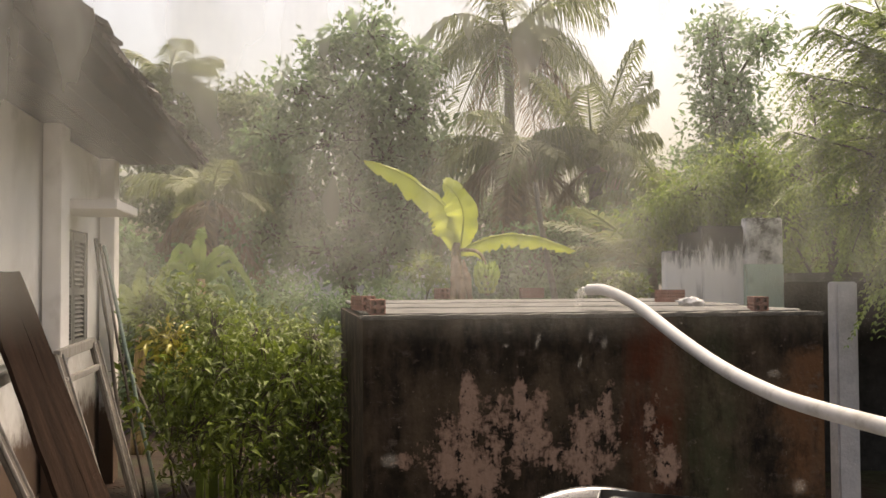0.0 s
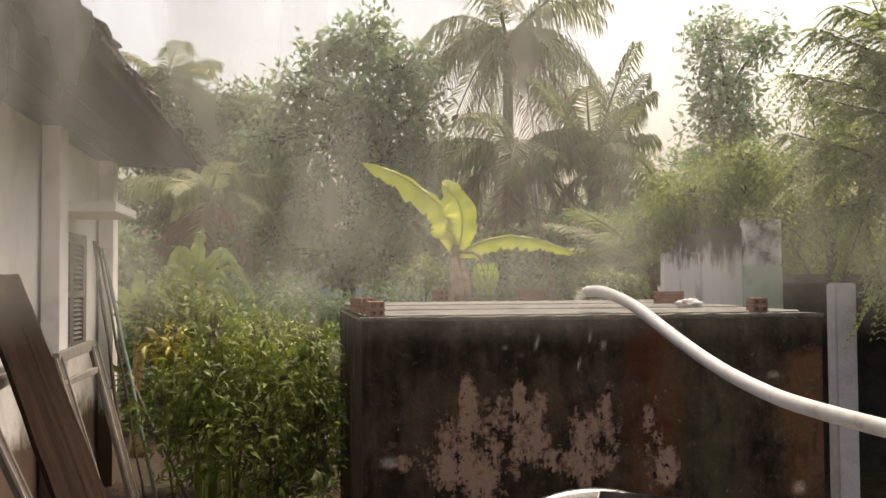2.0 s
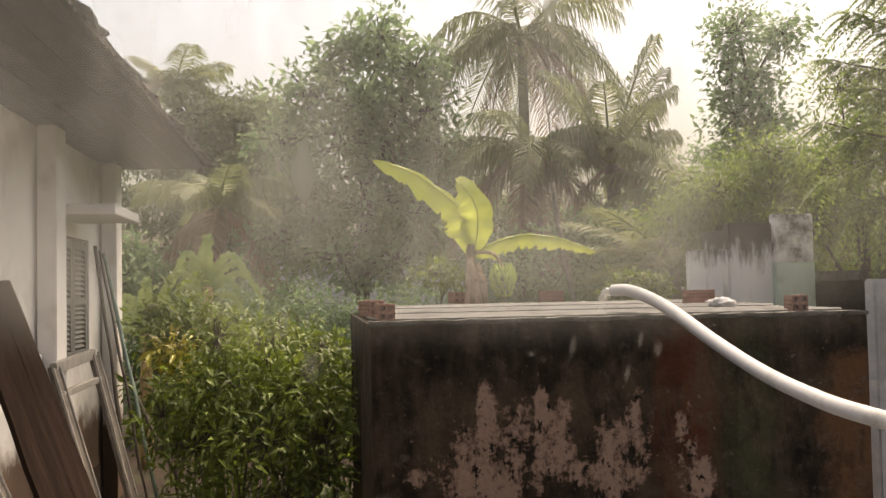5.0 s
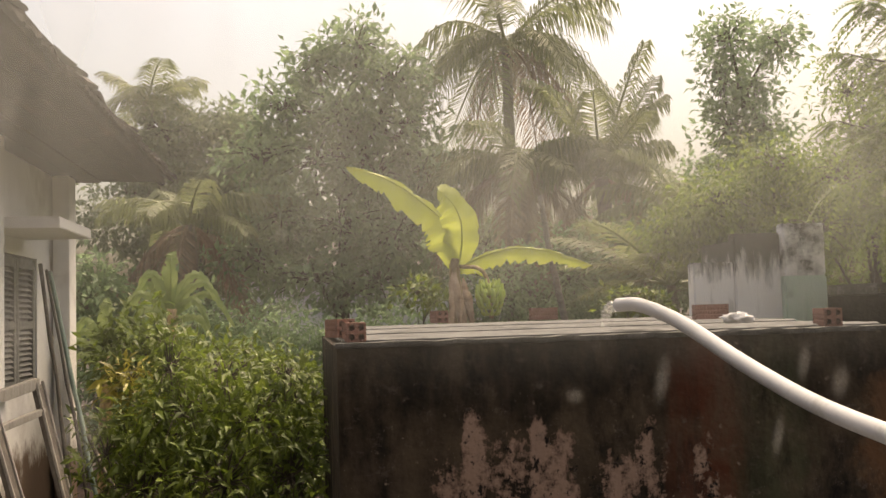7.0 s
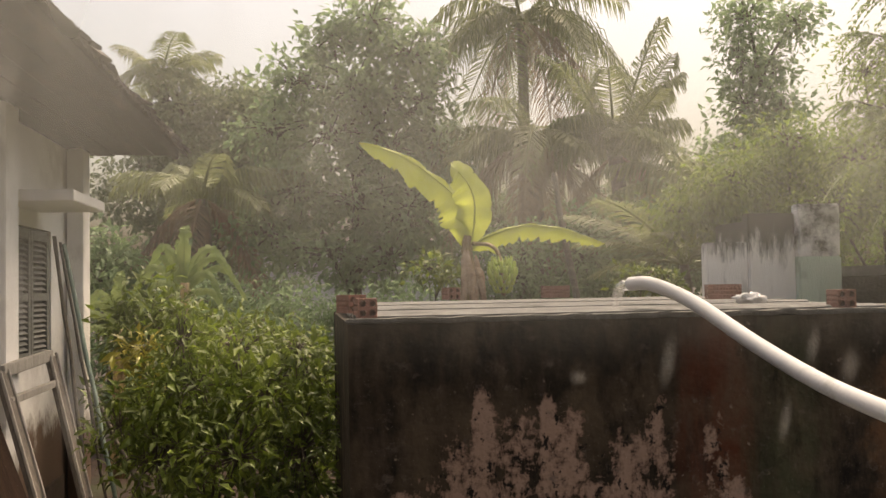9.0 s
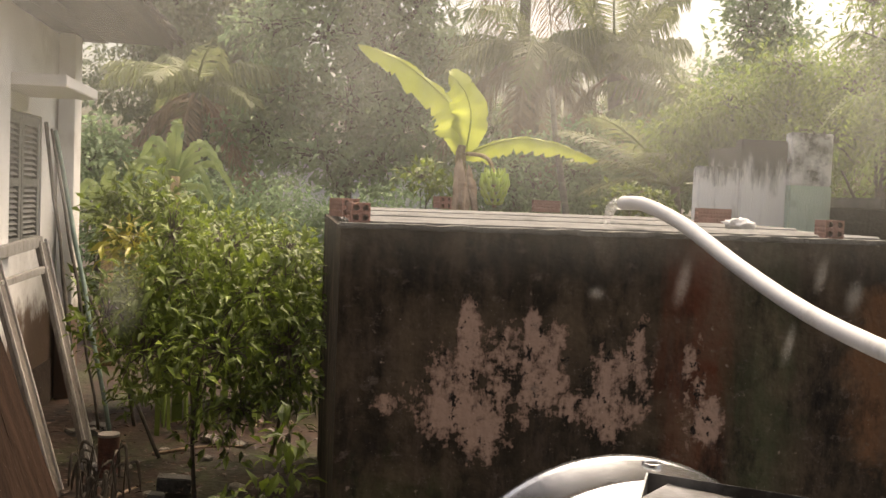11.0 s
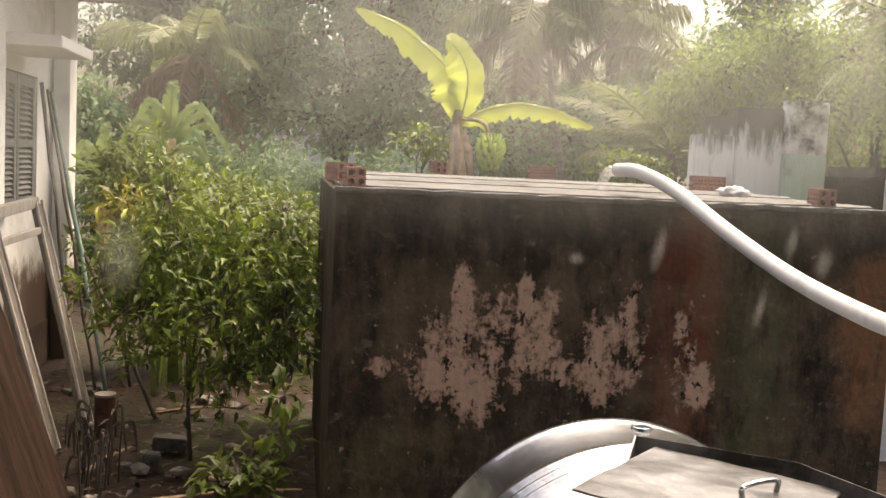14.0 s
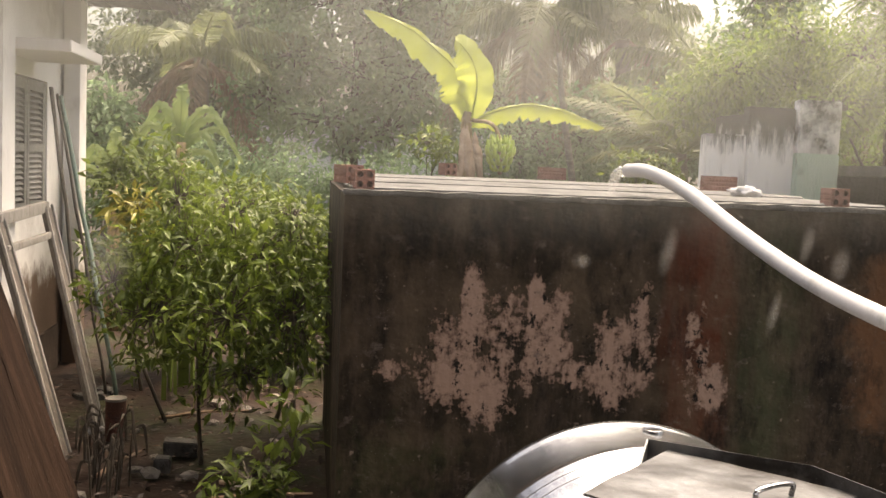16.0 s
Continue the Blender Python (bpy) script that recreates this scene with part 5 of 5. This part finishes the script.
tree("shrub", "low bright green sprout at the cistern's foot", (-0.08, 4.5, 0), (-0.06, 4.5, .35),
     [(-0.12, 4.5, .22, .18, .16, .10, 22), (0.08, 4.6, .5, .07, .1, .16, 8)], .36, 9, .10, LEAF_BUSH, 27, .012, .07, "shrubs", category="shrub")
tree("shrub", "yellow-leaved croton shrub near the house", (-1.05, 7.3, 0), (-1.05, 7.3, 1.0),
     [(-1.08, 7.3, 1.3, .12, .12, .12, 14), (-1.0, 7.3, 1.1, .12, .12, .14, 10)], .32, 10, .13, CROTON, 28, .014, .09, "shrubs", category="shrub")


def tall_grass():
    """Arching grass blades among the shrubs."""
    rng = random.Random(5)
    verts, faces = [], []
    for _ in range(30):
        x, y = rng.uniform(-.85, -.15), rng.uniform(6.9, 7.5)
        a, l = rng.uniform(0, 6.28), rng.uniform(1.4, 2.12)
        r = rng.uniform(.2, .6)
        w = rng.uniform(.011, .022)
        o = len(verts)
        for i in range(7):
            s = i / 6
            px, py = x + math.cos(a) * r * s * s, y + math.sin(a) * r * s * s
            pz = l * (s - .22 * s ** 4 * r / .3)
            ww = w * (1 - s ** 2) + .001
            verts += [(px - math.sin(a) * ww, py + math.cos(a) * ww, pz), (px + math.sin(a) * ww, py - math.cos(a) * ww, pz)]
        faces += [(o + 2 * i, o + 2 * i + 1, o + 2 * i + 3, o + 2 * i + 2) for i in range(6)]
    tagged(part("tall_grass", (verts, faces), GRASS), "long arching grass blades among the shrubs", "grass", kind="stuff")


tall_grass()


tree("shrub", "low green undergrowth beside the cistern", (0.0, 8.2, 0), (0.0, 8.2, .8),
     [(-0.3, 8.2, .9, .45, .4, .4, 60), (0.15, 8.2, .8, .3, .4, .45, 50), (-0.1, 8.0, .4, .5, .3, .3, 50)], .4, 16, .11, LEAF_BUSH, 31, .025, .13, "shrubs", category="shrub")
tree("shrub", "tall grey-green undergrowth beyond the house", (-2.2, 12.2, 0), (-2.2, 12.2, 1.4),
     [(-2.4, 12.2, 1.9, .6, .4, .6, 70), (-1.6, 12.2, 1.6, .6, .4, .6, 70), (-2.0, 12.0, .8, .8, .4, .6, 70), (-0.6, 12.2, 1.3, .6, .4, .6, 60)], .4, 20, .14, LEAF_DARK, 32, .035, .2, "shrubs", category="shrub")


def dry_stalks():
    """Dead stalks and fallen sticks on the soil by the frames."""
    rng = random.Random(9)
    for _ in range(10):
        x, y = rng.uniform(-1.15, -.75), rng.uniform(4.9, 5.6)
        h = rng.uniform(.2, .5)
        dx, dy = rng.uniform(-.1, .1), rng.uniform(-.1, .1)
        pts = smooth_path([(x, y, -.04), (x + dx * .4, y + dy * .4, h * .55), (x + dx, y + dy, h)], 4)
        st = thing("dry_stalk", "thin dead plant stalk with withered hanging leaves", "stalk", "dead stalks")
        part("stem", tube(pts, np.linspace(.007, .002, len(pts)), 5), BARK, st)
        for k in range(3):
            q = pts[3 + 2 * k]
            a = rng.uniform(0, 6.28)
            r = rng.uniform(.03, .07)
            part("withered_leaf", banana_blade([q, q + Vector((r * math.cos(a), r * math.sin(a), .02)), q + Vector((1.4 * r * math.cos(a), 1.4 * r * math.sin(a), -.07)), q + Vector((1.5 * r * math.cos(a), 1.5 * r * math.sin(a), -.14))], .016, 90 + k, .3, 3), BARK, st)
    for x, y, a, l in ((-.55, 4.75, 12, .75), (-.95, 5.2, 70, .5), (-.3, 5.1, -30, .45), (-.8, 6.4, 20, .6)):
        c, s = math.cos(radians(a)) * l, math.sin(radians(a)) * l
        pts = smooth_path([(x, y, .012), (x + c * .5, y + s * .5, .03), (x + c, y + s, .014)], 4)
        tagged(part("stick", tube(pts, np.linspace(.014, .007, len(pts)), 6), BANANA_DRY), "fallen pale stick on the wet soil", "stick", "fallen sticks")


dry_stalks()
tree("shrub", "tall green undergrowth at the palms' feet", (3.6, 11.4, 0), (3.6, 11.4, 1.4),
     [(2.5, 11.5, 1.9, .5, .4, .6, 50), (3.3, 11.4, 2.1, .5, .4, .6, 50), (4.2, 11.4, 2.3, .5, .4, .6, 50), (5.0, 11.4, 2.3, .5, .4, .6, 50), (3.8, 11.2, 1.4, .9, .4, .5, 60)], .4, 34, .10, LEAF_DARK, 33, .03, .2, "shrubs", category="shrub")


tree("shrub", "tall leafy undergrowth beyond the shed", (6.4, 10.6, 0), (6.4, 10.6, 1.4),
     [(5.5, 10.4, 2.1, .6, .4, .5, 56), (6.4, 10.5, 2.2, .7, .4, .5, 60), (7.4, 10.5, 2.1, .7, .4, .5, 60), (5.9, 10.3, 1.4, .8, .4, .5, 50), (7.0, 10.3, 1.4, .8, .4, .5, 50)], .4, 26, .10, LEAF_PIN, 34, .03, .22, "shrubs", category="shrub")


def leaf_litter():
    """Fallen leaves on the soil."""
    rng = np.random.default_rng(41)
    n = 1500
    pos = np.column_stack([rng.uniform(-1.7, .25, n), rng.uniform(3.2, 8.2, n), rng.uniform(-.01, .03, n)])
    way = np.column_stack([rng.normal(size=n), rng.normal(size=n), rng.normal(size=n) * .15])
    up = np.column_stack([rng.normal(size=n) * .25, rng.normal(size=n) * .25, np.ones(n)])
    s = rng.uniform(.03, .075, n)
    tagged(part("leaf_litter", leaf_mesh(pos, way, up, s, s * .45, .1), LITTER), "fallen brown leaves on wet soil", "leaves", kind="stuff")


leaf_litter()
# ---- small things on the ground and on the cover ----
def litter():
    rng = random.Random(3)
    t = thing("tin_can", "rusty red tin can standing on the soil", "can", at=(-1.0, 6.0, 0))
    part("can_body", tube([(0, 0, -.02), (0, 0, .02), (0, 0, .23), (0, 0, .24)], [.058, .062, .062, .060], 24, caps=False), RUST, t, smooth=True)
    part("can_lid", tube([(0, 0, .228), (0, 0, .243)], [.064, .064], 24), STONE, t, "pale rim")
    for _ in range(34):
        x, y = rng.uniform(-1.3, .1), rng.uniform(4.2, 7.2)
        bm = bmesh.new()
        bmesh.ops.create_icosphere(bm, subdivisions=1, radius=1)
        for v in bm.verts:
            v.co *= rng.uniform(.75, 1.2)
        s = rng.uniform(.02, .06)
        o = part("stone", bm, STONE)
        o.matrix_basis = pose(x, y, s * .2 - .02, 0, 0, rng.uniform(0, 360)) @ Matrix.Diagonal((s * 1.3, s, s * .6, 1))
        tagged(o, "small broken stone on the wet soil", "stone", "stones on the soil")
    for x, y, w, d, h, turn in ((-1.13, 6.2, .15, .10, .012, 20), (-.64, 5.42, .09, .07, .05, -8), (-.58, 5.72, .20, .09, .06, 5), (-1.35, 7.0, .22, .12, .03, 35), (-1.28, 7.2, .16, .10, .02, -20)):
        o = part("rubble_piece", box(bmesh.new(), (-w / 2, -d / 2, -.03), (w / 2, d / 2, h), .006, .008), POST if h < .02 else RIM)
        o.matrix_basis = pose(x, y, 0, 0, 4, turn)
        tagged(o, "pale broken slab of concrete lying on the soil", "rubble", "rubble on the soil")
    bm = bmesh.new()
    bmesh.ops.create_icosphere(bm, subdivisions=3, radius=1)
    for v in bm.verts:
        v.co = Vector((v.co.x * .07, v.co.y * .05, v.co.z * .03)) * (1 + .8 * noise.noise(v.co * 3))
    o = part("rag", bm, CLOTH, smooth=True)
    o.matrix_basis = pose(2.36, 4.75, 1.655)
    tagged(o, "crumpled white rag on the cistern cover", "rag")


litter()


# ---- pale house far beyond the trees ----
def far_house():
    h = thing("far_house", "pale far house glimpsed between the trees", "house")
    part("wall", box(bmesh.new(), (-3, 26, -.1), (6, 32, 3.0)), FAR_WALL, h)
    part("roof", ([(-3.4, 25.6, 3.0), (6.4, 25.6, 3.0), (6.4, 32.4, 3.0), (-3.4, 32.4, 3.0), (-3.4, 29, 4.6), (6.4, 29, 4.6)], [(0, 1, 5, 4), (2, 3, 4, 5), (0, 4, 3), (1, 2, 5), (3, 2, 1, 0)]), ROOF, h)


far_house()
